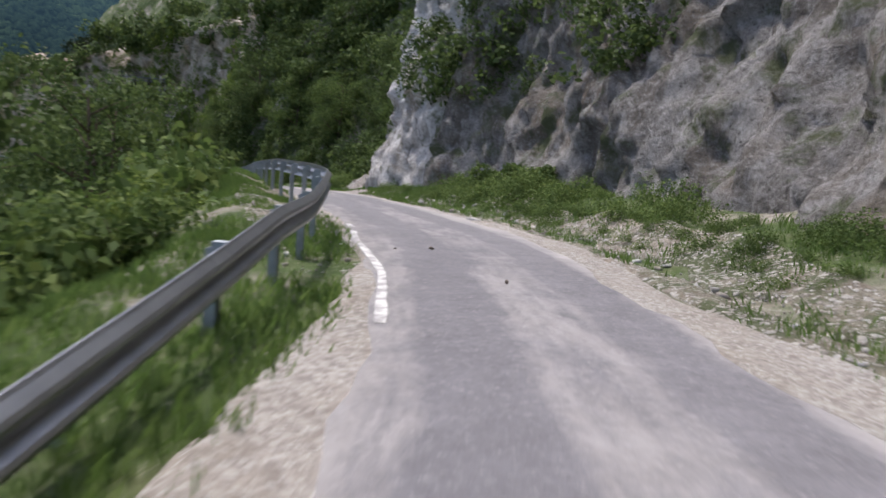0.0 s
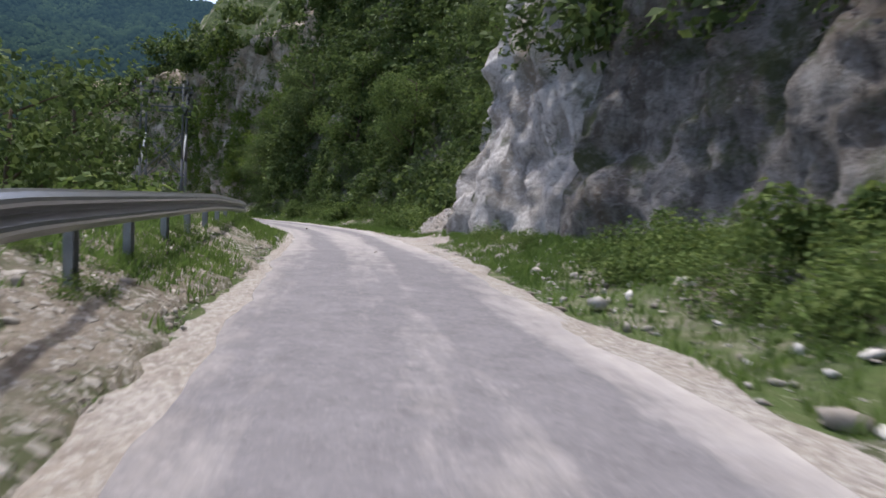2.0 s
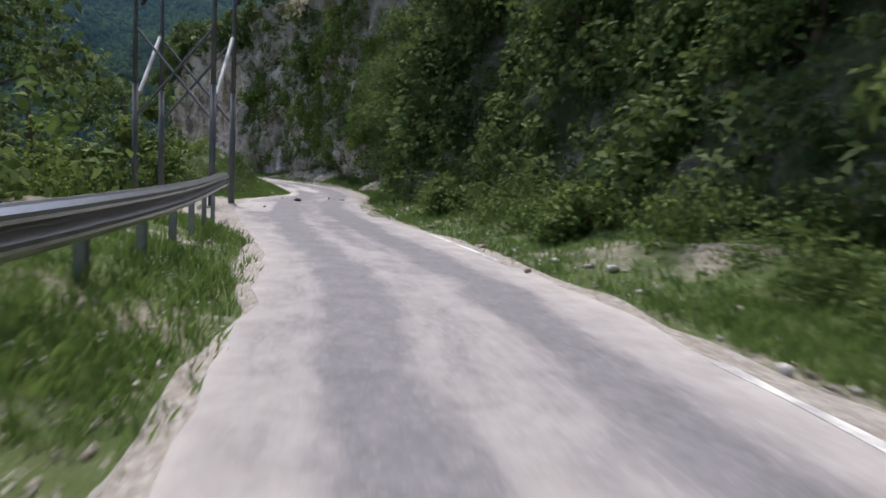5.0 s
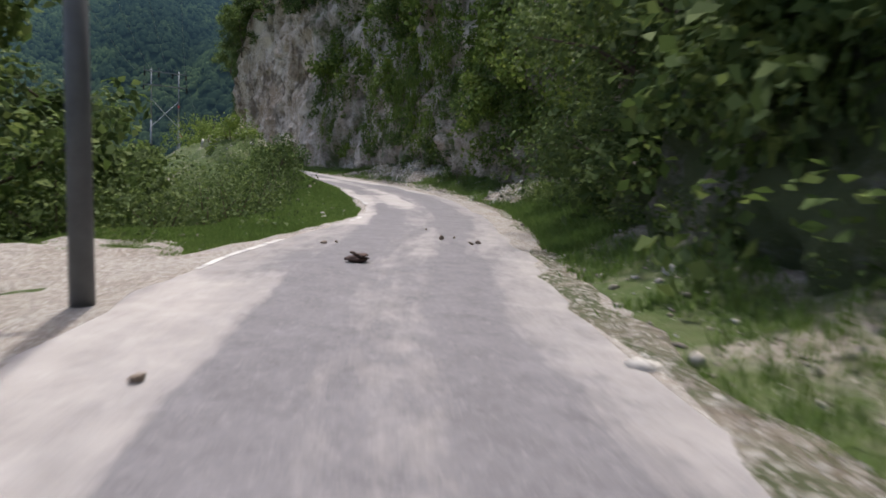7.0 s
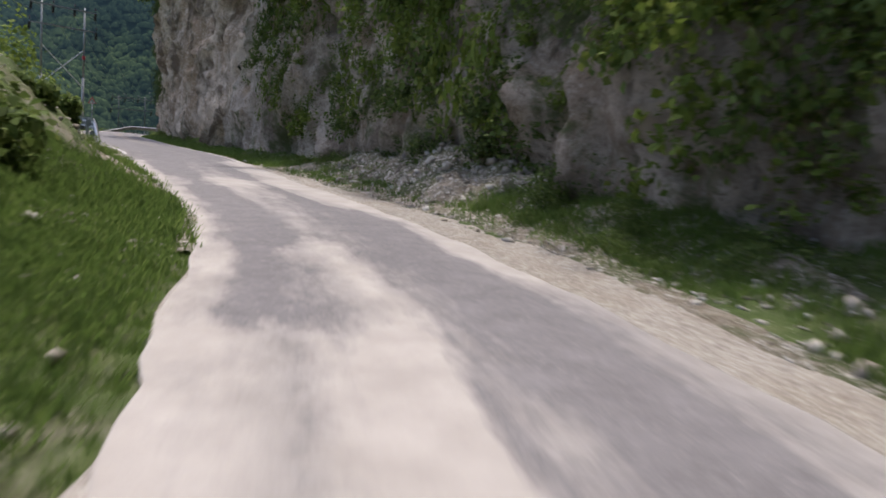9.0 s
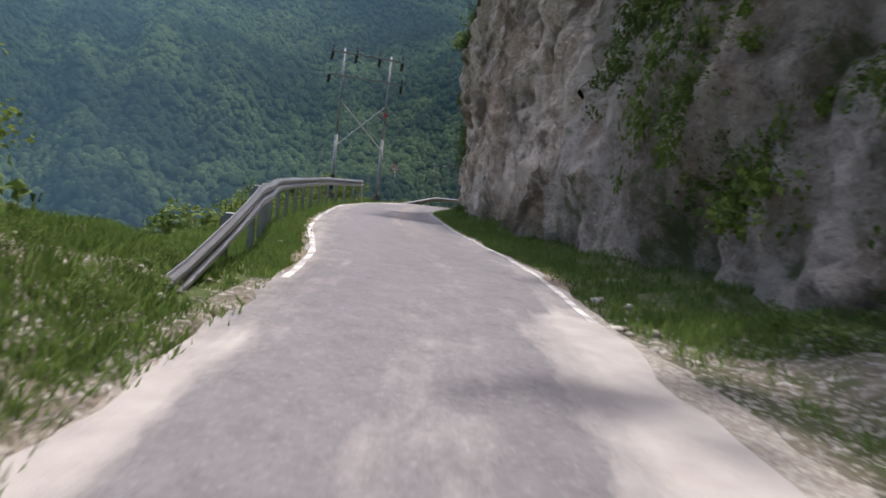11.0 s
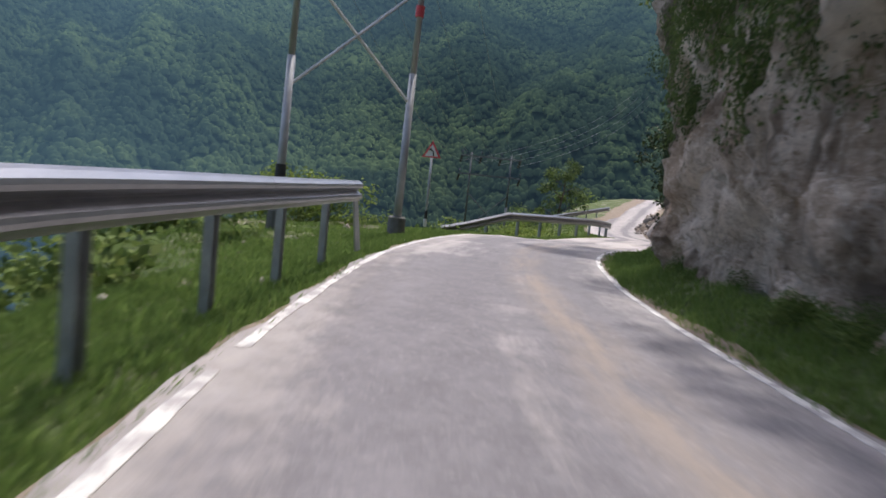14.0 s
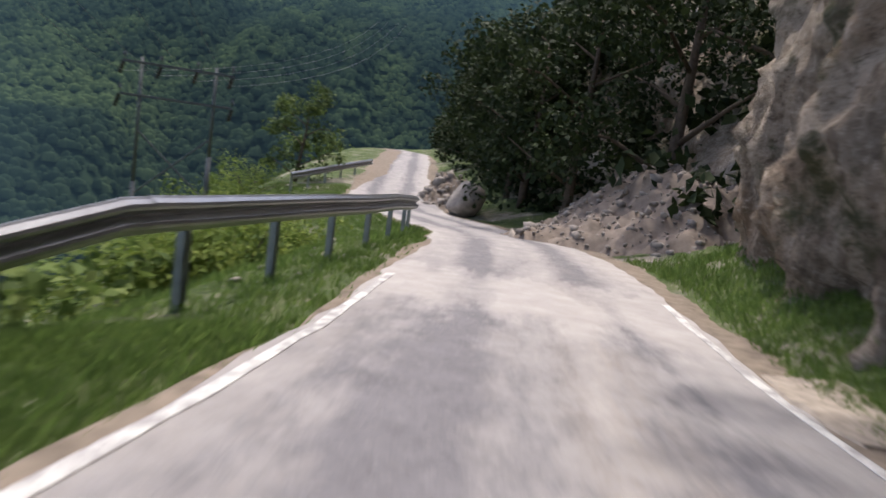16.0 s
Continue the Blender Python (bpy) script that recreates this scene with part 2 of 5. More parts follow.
def rock_material(name, dark, mid, light, stain, moss, moss_amount, tint=None, blotch=0.0):
    """Broken rock: facets of several sizes, run-off streaks, patches of moss."""
    n = Nodes(name)
    p = n.coords()
    big = n.noise(p, 0.2, 5, 0.6, 0.6)
    streak = n.noise(n.coords(scale=(1.5, 1.5, 0.16)), 1.0, 7, 0.7, 0.5)
    fine = n.noise(p, 2.3, 10, 0.76, 0.3)
    grit = n.noise(p, 16, 6, 0.75)
    pits = n.noise(n.coords(scale=(1, 1, 1.3)), 5.5, 8, 0.78, 0.4)

    def facets(scale, stretch, warp):
        nz = n.add("ShaderNodeTexNoise", Scale=scale * 0.9, Detail=5.0, Roughness=0.65)
        n.link(p, nz.inputs["Vector"])
        w = n.t.nodes.new("ShaderNodeVectorMath")
        w.operation = "MULTIPLY_ADD"
        n.link(nz.outputs["Color"], w.inputs[0])
        w.inputs[1].default_value = (warp, warp, warp)
        n.link(n.coords(scale=stretch), w.inputs[2])
        v = n.t.nodes.new("ShaderNodeTexVoronoi")
        v.inputs["Scale"].default_value = scale
        n.link(w.outputs[0], v.inputs["Vector"])
        s = n.t.nodes.new("ShaderNodeSeparateColor")
        n.link(v.outputs["Color"], s.inputs[0])
        return n.math("ADD", s.outputs[0], n.math("MULTIPLY", v.outputs["Distance"], 0.8))
    f1, f2 = facets(0.8, (1, 1, 0.6), 1.0), facets(2.6, (1, 1, 0.75), 0.4)
    c = n.ramp(fine, [(0.34, dark), (0.47, mid), (0.62, light)])
    c = n.mix(n.ramp(f2, [(0.2, 0.35), (0.9, 0.0)]), c, dark)
    c = n.mix(n.ramp(f1, [(0.5, 0.0), (1.3, 0.4)]), c, light)
    c = n.mix(n.ramp(streak, [(0.47, 0.0), (0.58, 0.85)]), c, stain)
    c = n.mix(n.ramp(big, [(0.5, 0.0), (0.62, 0.4)]), c, light)
    if tint:
        c = n.mix(n.ramp(n.noise(p, 0.33, 5, 0.6, 0.5), [(0.52, 0.0), (0.64, 0.75)]), c, tint)
    c = n.mix(n.ramp(grit, [(0.36, 0.5), (0.49, 0.0)]), c, dark)
    # cavity shade put into the colour: bump pits dark, rises light
    c = n.mix(n.ramp(pits, [(0.37, 0.9), (0.46, 0.0)]), c, dark)
    c = n.mix(n.ramp(pits, [(0.53, 0.0), (0.62, 0.75)]), c, light)
    # these hollows have no depth, only dark patches painted as their shade
    hollow = n.noise(n.coords(scale=(1, 1, 0.6)), 1.1, 6, 0.7, 0.5)
    c = n.mix(n.ramp(hollow, [(0.33, 0.85), (0.4, 0.0)]), c, tuple(0.55 * k for k in dark))
    if blotch:
        dirt = n.noise(n.coords(scale=(1, 1, 0.7), shift=(3.0, 1.0, 0.0)), 0.6, 7, 0.66, 0.6)
        c = n.mix(n.ramp(dirt, [(0.4, blotch), (0.5, 0.0)]), c, tuple(0.5 * k for k in dark))
        c = n.mix(n.ramp(dirt, [(0.56, 0.0), (0.64, 0.6)]), c, light)
    if moss_amount:
        g = n.noise(p, 0.7, 7, 0.7, 0.3)
        c = n.mix(n.ramp(g, [(0.62 - moss_amount * 0.3, 0.0), (0.7 - moss_amount * 0.25, 0.9)]), c, moss)
    h = n.math("ADD", n.math("ADD", fine, n.math("MULTIPLY", pits, 0.6)), n.math("MULTIPLY", grit, 0.35))
    h = n.math("ADD", h, n.math("ADD", n.math("MULTIPLY", f1, 0.45), n.math("MULTIPLY", f2, 0.25)))
    n.bump(h, 1.0, 0.17)
    return n.done(c, 0.92, spec=0.2)


def leaf_material(name, dark, mid, light, through_light=0.35):
    n = Nodes(name)
    g = n.t.nodes.new("ShaderNodeNewGeometry")
    c = n.ramp(g.outputs["Random Per Island"], [(0.0, dark), (0.5, mid), (1.0, light)])
    c = n.mix(n.ramp(n.noise(n.coords(), 0.35, 3, 0.5), [(0.4, 0.0), (0.65, 0.55)]), c, dark)
    m = n.done(c, 0.75, spec=0.15)
    tr = n.t.nodes.new("ShaderNodeBsdfTranslucent")
    n.link(c, tr.inputs["Color"])
    mx = n.t.nodes.new("ShaderNodeMixShader")
    mx.inputs[0].default_value = through_light
    n.link(n.bsdf.outputs[0], mx.inputs[1])
    n.link(tr.outputs[0], mx.inputs[2])
    n.link(mx.outputs[0], n.t.nodes["Material Output"].inputs["Surface"])
    return m


def plain_material(name, color, rough=0.6, metal=0.0, wear=0.25, scale=3.0, spec=0.4):
    n = Nodes(name)
    f = n.noise(n.coords(), scale, 6, 0.65)
    g = n.noise(n.coords(), scale * 9, 3, 0.6)
    dark, light = tuple(c * (1 - wear) for c in color), tuple(min(1, c * (1 + wear)) for c in color)
    n.bump(g, 0.25, 0.01)
    return n.done(n.ramp(f, [(0.3, dark), (0.7, light)]), rough, metal, spec)


M_ROCK_PALE = rock_material("pale_limestone", (0.27, 0.25, 0.23), (0.55, 0.525, 0.495), (0.72, 0.7, 0.67), (0.3, 0.27, 0.235), (0.09, 0.105, 0.045), 0.22, (0.33, 0.275, 0.21))
M_ROCK_GREEN = rock_material("overgrown_rock", (0.1, 0.09, 0.075), (0.23, 0.21, 0.18), (0.38, 0.355, 0.31), (0.18, 0.15, 0.115), (0.085, 0.115, 0.04), 0.8)
M_ROCK_BROWN = rock_material("dark_brown_rock", (0.2, 0.158, 0.12), (0.46, 0.378, 0.298), (0.64, 0.56, 0.47), (0.31, 0.24, 0.18), (0.1, 0.125, 0.045), 0.3, (0.38, 0.28, 0.19), 0.4)
M_ROCK_TAN = rock_material("tan_grey_rock", (0.29, 0.21, 0.142), (0.66, 0.52, 0.385), (0.84, 0.73, 0.6), (0.42, 0.31, 0.215), (0.1, 0.1, 0.05), 0.12, (0.46, 0.33, 0.225), 0.85)
M_ROCK_GREY = rock_material("streaked_grey_rock", (0.095, 0.086, 0.077), (0.225, 0.208, 0.19), (0.385, 0.368, 0.345), (0.12, 0.102, 0.084), (0.075, 0.09, 0.037), 0.35, (0.175, 0.138, 0.1))
M_ROCK_RUST = rock_material("rusty_brown_rock", (0.15, 0.112, 0.08), (0.39, 0.308, 0.23), (0.58, 0.49, 0.395), (0.13, 0.1, 0.075), (0.07, 0.08, 0.035), 0.25, (0.27, 0.165, 0.09))

# the ground sheet: grass, earth, scree
_n = Nodes("verge_ground")
_p = _n.coords()
_g = _n.ramp(_n.noise(_p, 1.4, 6, 0.65), [(0.3, (0.04, 0.06, 0.02)), (0.5, (0.066, 0.096, 0.029)), (0.7, (0.115, 0.122, 0.062))])
_e = _n.ramp(_n.noise(_p, 5.0, 6, 0.7), [(0.3, (0.16, 0.13, 0.1)), (0.7, (0.36, 0.33, 0.28))])
_c = _n.mix(_n.ramp(_n.noise(_p, 0.45, 5, 0.6, 0.4), [(0.53, 0.0), (0.64, 0.9)]), _g, _e)
_c = _n.mix(_n.ramp(_n.noise(_p, 24, 5, 0.75), [(0.36, 0.7), (0.48, 0.0)]), _c, (0.045, 0.05, 0.022))
_c = _n.mix(_n.ramp(_n.noise(_p, 13, 4, 0.8), [(0.6, 0.0), (0.68, 0.8)]), _c, (0.4, 0.375, 0.32))
_n.bump(_n.noise(_p, 9, 6, 0.7), 0.8, 0.06)
M_GROUND = _n.done(_c, 0.95, spec=0.15)

# worn asphalt under pale dust: wheel tracks stay darker
_n = Nodes("dusty_asphalt")
_uv = _n.coords(uv=True)
_sep = _n.t.nodes.new("ShaderNodeSeparateXYZ")
_n.link(_uv, _sep.inputs[0])
_s, _d = _sep.outputs[0], _sep.outputs[1]
_p = _n.coords()
_asph = _n.ramp(_n.noise(_p, 3.0, 8, 0.7), [(0.3, (0.125, 0.119, 0.124)), (0.7, (0.188, 0.18, 0.187))])
_grit = _n.noise(_p, 60, 3, 0.7)
_asph = _n.mix(_n.ramp(_grit, [(0.55, 0.0), (0.75, 0.3)]), _asph, (0.36, 0.345, 0.34))
_patch = _n.noise(_n.coords(uv=True, scale=(0.1, 0.5, 1)), 1.0, 4, 0.6, 0.3)
_asph = _n.mix(_n.ramp(_patch, [(0.5, 0.0), (0.6, 0.35)]), _asph, (0.115, 0.11, 0.116))
_speck = _n.noise(_p, 17, 6, 0.85)
_asph = _n.mix(_n.ramp(_speck, [(0.54, 0.0), (0.64, 0.55)]), _asph, (0.3, 0.288, 0.285))
_asph = _n.mix(_n.ramp(_speck, [(0.36, 0.55), (0.45, 0.0)]), _asph, (0.085, 0.08, 0.082))
_dust = _n.ramp(_n.noise(_p, 2.2, 6, 0.65), [(0.3, (0.325, 0.3, 0.278)), (0.7, (0.44, 0.412, 0.386))])
_long = _n.noise(_n.coords(uv=True, scale=(0.13, 1.1, 1)), 1.0, 6, 0.62, 0.5)
_fleck = _n.noise(_n.coords(uv=True, scale=(0.8, 3.0, 1)), 1.6, 7, 0.7)
_wob = _n.math("ADD", _d, _n.math("MULTIPLY_ADD", _n.noise(_n.coords(uv=True, scale=(0.07, 0, 0)), 1.0, 2), 0.9, -0.45))
_t1 = _n.math("ABSOLUTE", _n.math("SUBTRACT", _n.math("ABSOLUTE", _n.math("SUBTRACT", _wob, 0.1)), 0.72))   # two wheel tracks
_track = _n.ramp(_t1, [(0.10, 1.0), (0.42, 0.0)])
_edge = _n.ramp(_n.math("MULTIPLY", _n.math("ABSOLUTE", _d), 0.52), [(0.62, 0.0), (1.0, 1.0)])
_zone = _n.ramp(_n.math("DIVIDE", _s, 260.0), [(0.0, 0.62), (0.12, 0.6), (0.16, 0.42), (0.19, 0.4), (0.213, 0.52), (0.224, 0.86), (0.25, 0.82), (0.3, 0.74), (0.335, 0.46), (0.36, 0.36), (0.375, 0.42), (0.41, 0.42), (0.47, 0.46), (0.5, 0.28), (0.6, 0.28), (0.645, 0.55), (0.67, 0.66), (0.685, 0.95), (0.73, 0.9), (1.0, 0.85)])
_mottle = _n.noise(_n.coords(uv=True, scale=(0.75, 1.3, 1), shift=(2.0, 5.0, 0.0)), 1.3, 8, 0.74, 0.6)
_amount = _n.math("ADD", _n.math("MULTIPLY", _long, 0.55), _n.math("MULTIPLY", _fleck, 0.4))
_amount = _n.math("ADD", _amount, _n.math("MULTIPLY_ADD", _mottle, 0.55, -0.2))
_amount = _n.math("ADD", _amount, _n.math("MULTIPLY", _edge, 0.22))
_amount = _n.math("SUBTRACT", _amount, _n.math("MULTIPLY", _track, 0.25))
_amount = _n.math("ADD", _amount, _n.math("MULTIPLY_ADD", _zone, 0.42, -0.26))
# dust spilled and dragged about at the bend: rows of s from, s to, d from, d to, amount
_ws = _n.math("ADD", _s, _n.math("MULTIPLY_ADD", _n.noise(_n.coords(uv=True, scale=(0.5, 1.6, 1)), 1.0, 5, 0.65), 3.0, -1.5))
_wd = _n.math("ADD", _d, _n.math("MULTIPLY_ADD", _n.noise(_n.coords(uv=True, scale=(0.45, 1.2, 1), shift=(7.0, 3.0, 0.0)), 1.0, 5, 0.65), 0.8, -0.4))
for _a, _b, _l, _r, _k in ((99.0, 106.5, -3.0, -1.0, 0.34), (103.8, 112.5, -0.72, 0.02, 0.28), (105.6, 109.4, -3.0, 0.08, 0.36), (109.0, 126.0, -3.0, -1.2, 0.3),
                           (110.5, 122.0, -0.45, 0.25, 0.06), (111.0, 118.0, 1.3, 4.0, 0.36), (116.0, 128.5, 0.75, 4.0, 0.36), (117.0, 121.0, -0.4, 0.9, 0.1), (119.3, 121.3, -2.0, 2.0, 0.22),
                           (87.0, 92.5, -2.0, -0.9, 0.2), (95.0, 99.0, 0.3, 1.1, 0.16), (163.0, 175.0, 0.4, 1.0, 0.26), (173.5, 176.0, -2.0, 2.0, 0.3), (159.0, 163.0, -1.5, -0.6, 0.24)):
    _in = _n.math("MULTIPLY", _n.math("MULTIPLY", _n.step(_ws, _a - 0.5, _a + 0.5), _n.step(_ws, _b + 0.4, _b - 0.4)), _n.math("MULTIPLY", _n.step(_wd, _l - 0.12, _l + 0.12), _n.step(_wd, _r + 0.12, _r - 0.12)))
    _amount = _n.math("ADD", _amount, _n.math("MULTIPLY", _in, _k))
_bank = _n.math("MULTIPLY", _n.ramp(_n.math("MULTIPLY_ADD", _d, 0.25, 0.5), [(0.76, 0.0), (0.88, 1.0)]), _n.ramp(_n.math("DIVIDE", _s, 260.0), [(0.1, 1.0), (0.19, 0.6), (0.21, 0.0)]))
_amount = _n.math("ADD", _amount, _n.math("MULTIPLY", _bank, 0.22))
# brown earth dragged along the lower road by wheels
_trail = _n.ramp(_n.math("ABSOLUTE", _n.math("SUBTRACT", _wob, 0.55)), [(0.05, 0.65), (0.45, 0.0)])
_trail = _n.math("MULTIPLY", _trail, _n.ramp(_n.math("DIVIDE", _s, 260.0), [(0.52, 0.0), (0.54, 1.0), (0.66, 1.0), (0.69, 0.0)]))
_trail = _n.math("MULTIPLY", _trail, _n.ramp(_n.noise(_n.coords(uv=True, scale=(0.35, 2.2, 1)), 1.2, 6, 0.7), [(0.4, 0.0), (0.6, 1.0)]))
_asph = _n.mix(_trail, _asph, (0.27, 0.225, 0.18))
_damp = _n.ramp(_n.math("MULTIPLY", _d, -0.52), [(0.55, 0.0), (0.95, 0.6)])
_damp = _n.math("MULTIPLY", _damp, _n.ramp(_fleck, [(0.35, 0.0), (0.6, 1.0)]))
_asph = _n.mix(_damp, _asph, (0.12, 0.105, 0.095))
_mask = _n.ramp(_amount, [(0.44, 0.0), (0.6, 0.42), (0.84, 0.86)])
_n.bump(_n.math("ADD", _grit, _n.noise(_p, 8, 5, 0.7)), 0.5, 0.01)
M_ROAD = _n.done(_n.mix(_mask, _asph, _dust), 0.88, spec=0.25)

_n = Nodes("pale_gravel")
_p = _n.coords()
_v = _n.t.nodes.new("ShaderNodeTexVoronoi")
_v.inputs["Scale"].default_value = 34
_n.link(_p, _v.inputs["Vector"])
_c = _n.mix(_n.ramp(_n.noise(_p, 1.1, 6, 0.65), [(0.42, 0.0), (0.62, 0.9)]), (0.41, 0.38, 0.342), (0.32, 0.278, 0.23))
_c = _n.mix(_n.ramp(_n.noise(_p, 22, 4, 0.7), [(0.5, 0.0), (0.7, 0.7)]), _c, (0.47, 0.44, 0.395))
_c = _n.mix(_n.ramp(_n.noise(_p, 11, 4, 0.7), [(0.4, 0.6), (0.5, 0.0)]), _c, (0.2, 0.175, 0.155))
_sp = _n.t.nodes.new("ShaderNodeSeparateColor")
_n.link(_v.outputs["Color"], _sp.inputs[0])
_c = _n.mix(_n.ramp(_sp.outputs[0], [(0.1, 0.6), (0.4, 0.0)]), _c, (0.24, 0.212, 0.182))
_c = _n.mix(_n.ramp(_sp.outputs[0], [(0.7, 0.0), (0.95, 0.7)]), _c, (0.53, 0.505, 0.465))
_n.bump(_n.math("ADD", _n.math("MULTIPLY", _sp.outputs[0], 1.5), _n.noise(_p, 30, 4, 0.7)), 1.0, 0.04)
M_GRAVEL = _n.done(_c, 0.95, spec=0.15)

# stony soil: stones of two sizes bedded in brown earth, green where weeds hold
_n = Nodes("stony_brown_soil")
_p = _n.coords()
_c = _n.ramp(_n.noise(_p, 3.2, 7, 0.72, 0.4), [(0.32, (0.16, 0.132, 0.1)), (0.5, (0.29, 0.25, 0.198)), (0.66, (0.43, 0.385, 0.32))])
_c = _n.mix(_n.ramp(_n.noise(_p, 0.8, 6, 0.68, 0.3), [(0.43, 0.0), (0.56, 0.85)]), _c, (0.075, 0.1, 0.038))
_h = _n.noise(_p, 26, 5, 0.75)
_c = _n.mix(_n.ramp(_h, [(0.36, 0.65), (0.47, 0.0)]), _c, (0.1, 0.084, 0.062))
for _k, _deep in ((8.5, 1.0), (21.0, 0.5)):
    _v = _n.t.nodes.new("ShaderNodeTexVoronoi")
    _v.inputs["Scale"].default_value = _k
    _w = _n.t.nodes.new("ShaderNodeVectorMath")
    _w.operation = "MULTIPLY_ADD"
    _z = _n.add("ShaderNodeTexNoise", Scale=_k * 0.6, Detail=3.0)
    _n.link(_p, _z.inputs["Vector"])
    _n.link(_z.outputs["Color"], _w.inputs[0])
    _w.inputs[1].default_value = (1.2 / _k, 1.2 / _k, 1.2 / _k)
    _n.link(_p, _w.inputs[2])
    _n.link(_w.outputs[0], _v.inputs["Vector"])
    _sp = _n.t.nodes.new("ShaderNodeSeparateColor")
    _n.link(_v.outputs["Color"], _sp.inputs[0])
    _stone = _n.math("MULTIPLY", _n.step(_v.outputs["Distance"], 0.5, 0.36), _n.step(_sp.outputs[1], 0.38, 0.44))
    _tone = _n.ramp(_sp.outputs[0], [(0.0, (0.27, 0.238, 0.2)), (0.5, (0.45, 0.415, 0.365)), (1.0, (0.62, 0.59, 0.54))])
    _c = _n.mix(_n.math("MULTIPLY", _stone, 0.85), _c, _tone)
    _h = _n.math("ADD", _h, _n.math("MULTIPLY", _stone, _deep))
_n.bump(_h, 1.0, 0.05)
M_SCREE = _n.done(_c, 0.95, spec=0.15)

_n = Nodes("worn_white_paint")
_p = _n.coords()
_c = _n.mix(_n.ramp(_n.noise(_p, 3.5, 8, 0.75), [(0.46, 0.0), (0.56, 0.9)]), (0.56, 0.55, 0.52), (0.28, 0.265, 0.26))
M_PAINT = _n.done(_c, 0.85, spec=0.2)
M_DIRT = plain_material("brown_verge_dirt", (0.19, 0.155, 0.12), 0.95, 0, 0.35, 5.0, 0.15)
M_PALE_DIRT = plain_material("pale_verge_dirt", (0.31, 0.265, 0.215), 0.95, 0, 0.35, 9.0, 0.15)
_n = Nodes("loose_stone")
_c = _n.ramp(_n.t.nodes.new("ShaderNodeNewGeometry").outputs["Random Per Island"], [(0.0, (0.2, 0.175, 0.145)), (0.35, (0.33, 0.3, 0.26)), (0.75, (0.46, 0.435, 0.395)), (1.0, (0.6, 0.58, 0.54))])
_c = _n.mix(_n.ramp(_n.noise(_n.coords(), 14, 5, 0.7), [(0.4, 0.5), (0.55, 0.0)]), _c, (0.19, 0.165, 0.135))
_n.bump(_n.noise(_n.coords(), 40, 4, 0.7), 0.5, 0.01)
M_STONE = _n.done(_c, 0.95, spec=0.15)
M_RUBBLE = plain_material("broken_slide_rock", (0.255, 0.225, 0.197), 0.95, 0, 0.55, 1.7, 0.2)
M_DEBRIS = plain_material("slide_earth", (0.185, 0.15, 0.122), 0.95, 0, 0.4, 2.5, 0.2)
M_GALV = plain_material("galvanised_steel", (0.3, 0.305, 0.315), 0.36, 0.85, 0.14, 4)
M_GALV_DARK = plain_material("weathered_post_steel", (0.3, 0.32, 0.33), 0.6, 0.5, 0.25, 4)
M_BRACE = plain_material("bright_galvanised_brace", (0.5, 0.51, 0.52), 0.5, 0.3, 0.12, 4)
M_POLE = plain_material("grey_pole_steel", (0.29, 0.3, 0.31), 0.55, 0.4, 0.2, 2)
M_POLE_DARK = plain_material("weathered_dark_pole_steel", (0.12, 0.125, 0.13), 0.7, 0.3, 0.25, 2)
M_INSUL = plain_material("dark_brown_porcelain", (0.02, 0.018, 0.018), 0.25, 0, 0.3, 8, 0.6)
M_WIRE = plain_material("aluminium_cable", (0.2, 0.2, 0.21), 0.5, 0.6, 0.1)
M_CONC = plain_material("pole_footing_concrete", (0.11, 0.11, 0.1), 0.9, 0, 0.3, 4)
M_BLACK = plain_material("black_paint", (0.02, 0.02, 0.022), 0.6, 0, 0.2)
M_WHITE = plain_material("white_sign_paint", (0.55, 0.55, 0.54), 0.5, 0, 0.08)
M_RED = plain_material("red_sign_paint", (0.5, 0.06, 0.07), 0.5, 0, 0.15)
M_BARK = plain_material("bark", (0.11, 0.085, 0.065), 0.95, 0, 0.4, 6, 0.1)
M_LEAF = leaf_material("shrub_leaf", (0.062, 0.098, 0.027), (0.115, 0.172, 0.044), (0.2, 0.25, 0.075))
M_LEAF_DARK = leaf_material("forest_leaf", (0.048, 0.075, 0.024), (0.09, 0.134, 0.039), (0.15, 0.195, 0.062))
# darkened leaf copy: shade under dense trees is painted into its tones
M_LEAF_SHADED = leaf_material("shaded_wood_leaf", (0.014, 0.023, 0.009), (0.026, 0.041, 0.015), (0.042, 0.06, 0.022), 0.2)
M_LEAF_LIGHT = leaf_material("bright_leaf", (0.09, 0.14, 0.025), (0.15, 0.21, 0.04), (0.24, 0.29, 0.07))
M_GRASS = leaf_material("grass_blade", (0.086, 0.142, 0.034), (0.132, 0.21, 0.052), (0.19, 0.255, 0.078), 0.45)

# ================= ground =================
def build_ground():
    def axis(a, b, step, far):
        inner = np.arange(a, b + step, step)
        grow = np.cumsum(step * 1.22 ** np.arange(1, 60))
        grow = grow[grow < far]
        return np.r_[(a - grow)[::-1], inner, inner[-1] + grow]
    gx, gy = axis(-100, 12, 0.36, 3500), axis(-8, 160, 0.36, 3500)
    x, y = np.meshgrid(gx, gy, indexing="ij")
    z = ground_z(x.ravel(), y.ravel())
    ob = mesh_ob("ground", np.stack([x.ravel(), y.ravel(), z], 1), grid_faces(len(gx), len(gy)), M_GROUND, smooth_shade=True)
    tagged(ob, "grassy stony hillside ground falling away into the valley", "ground", kind="structure")


build_ground()


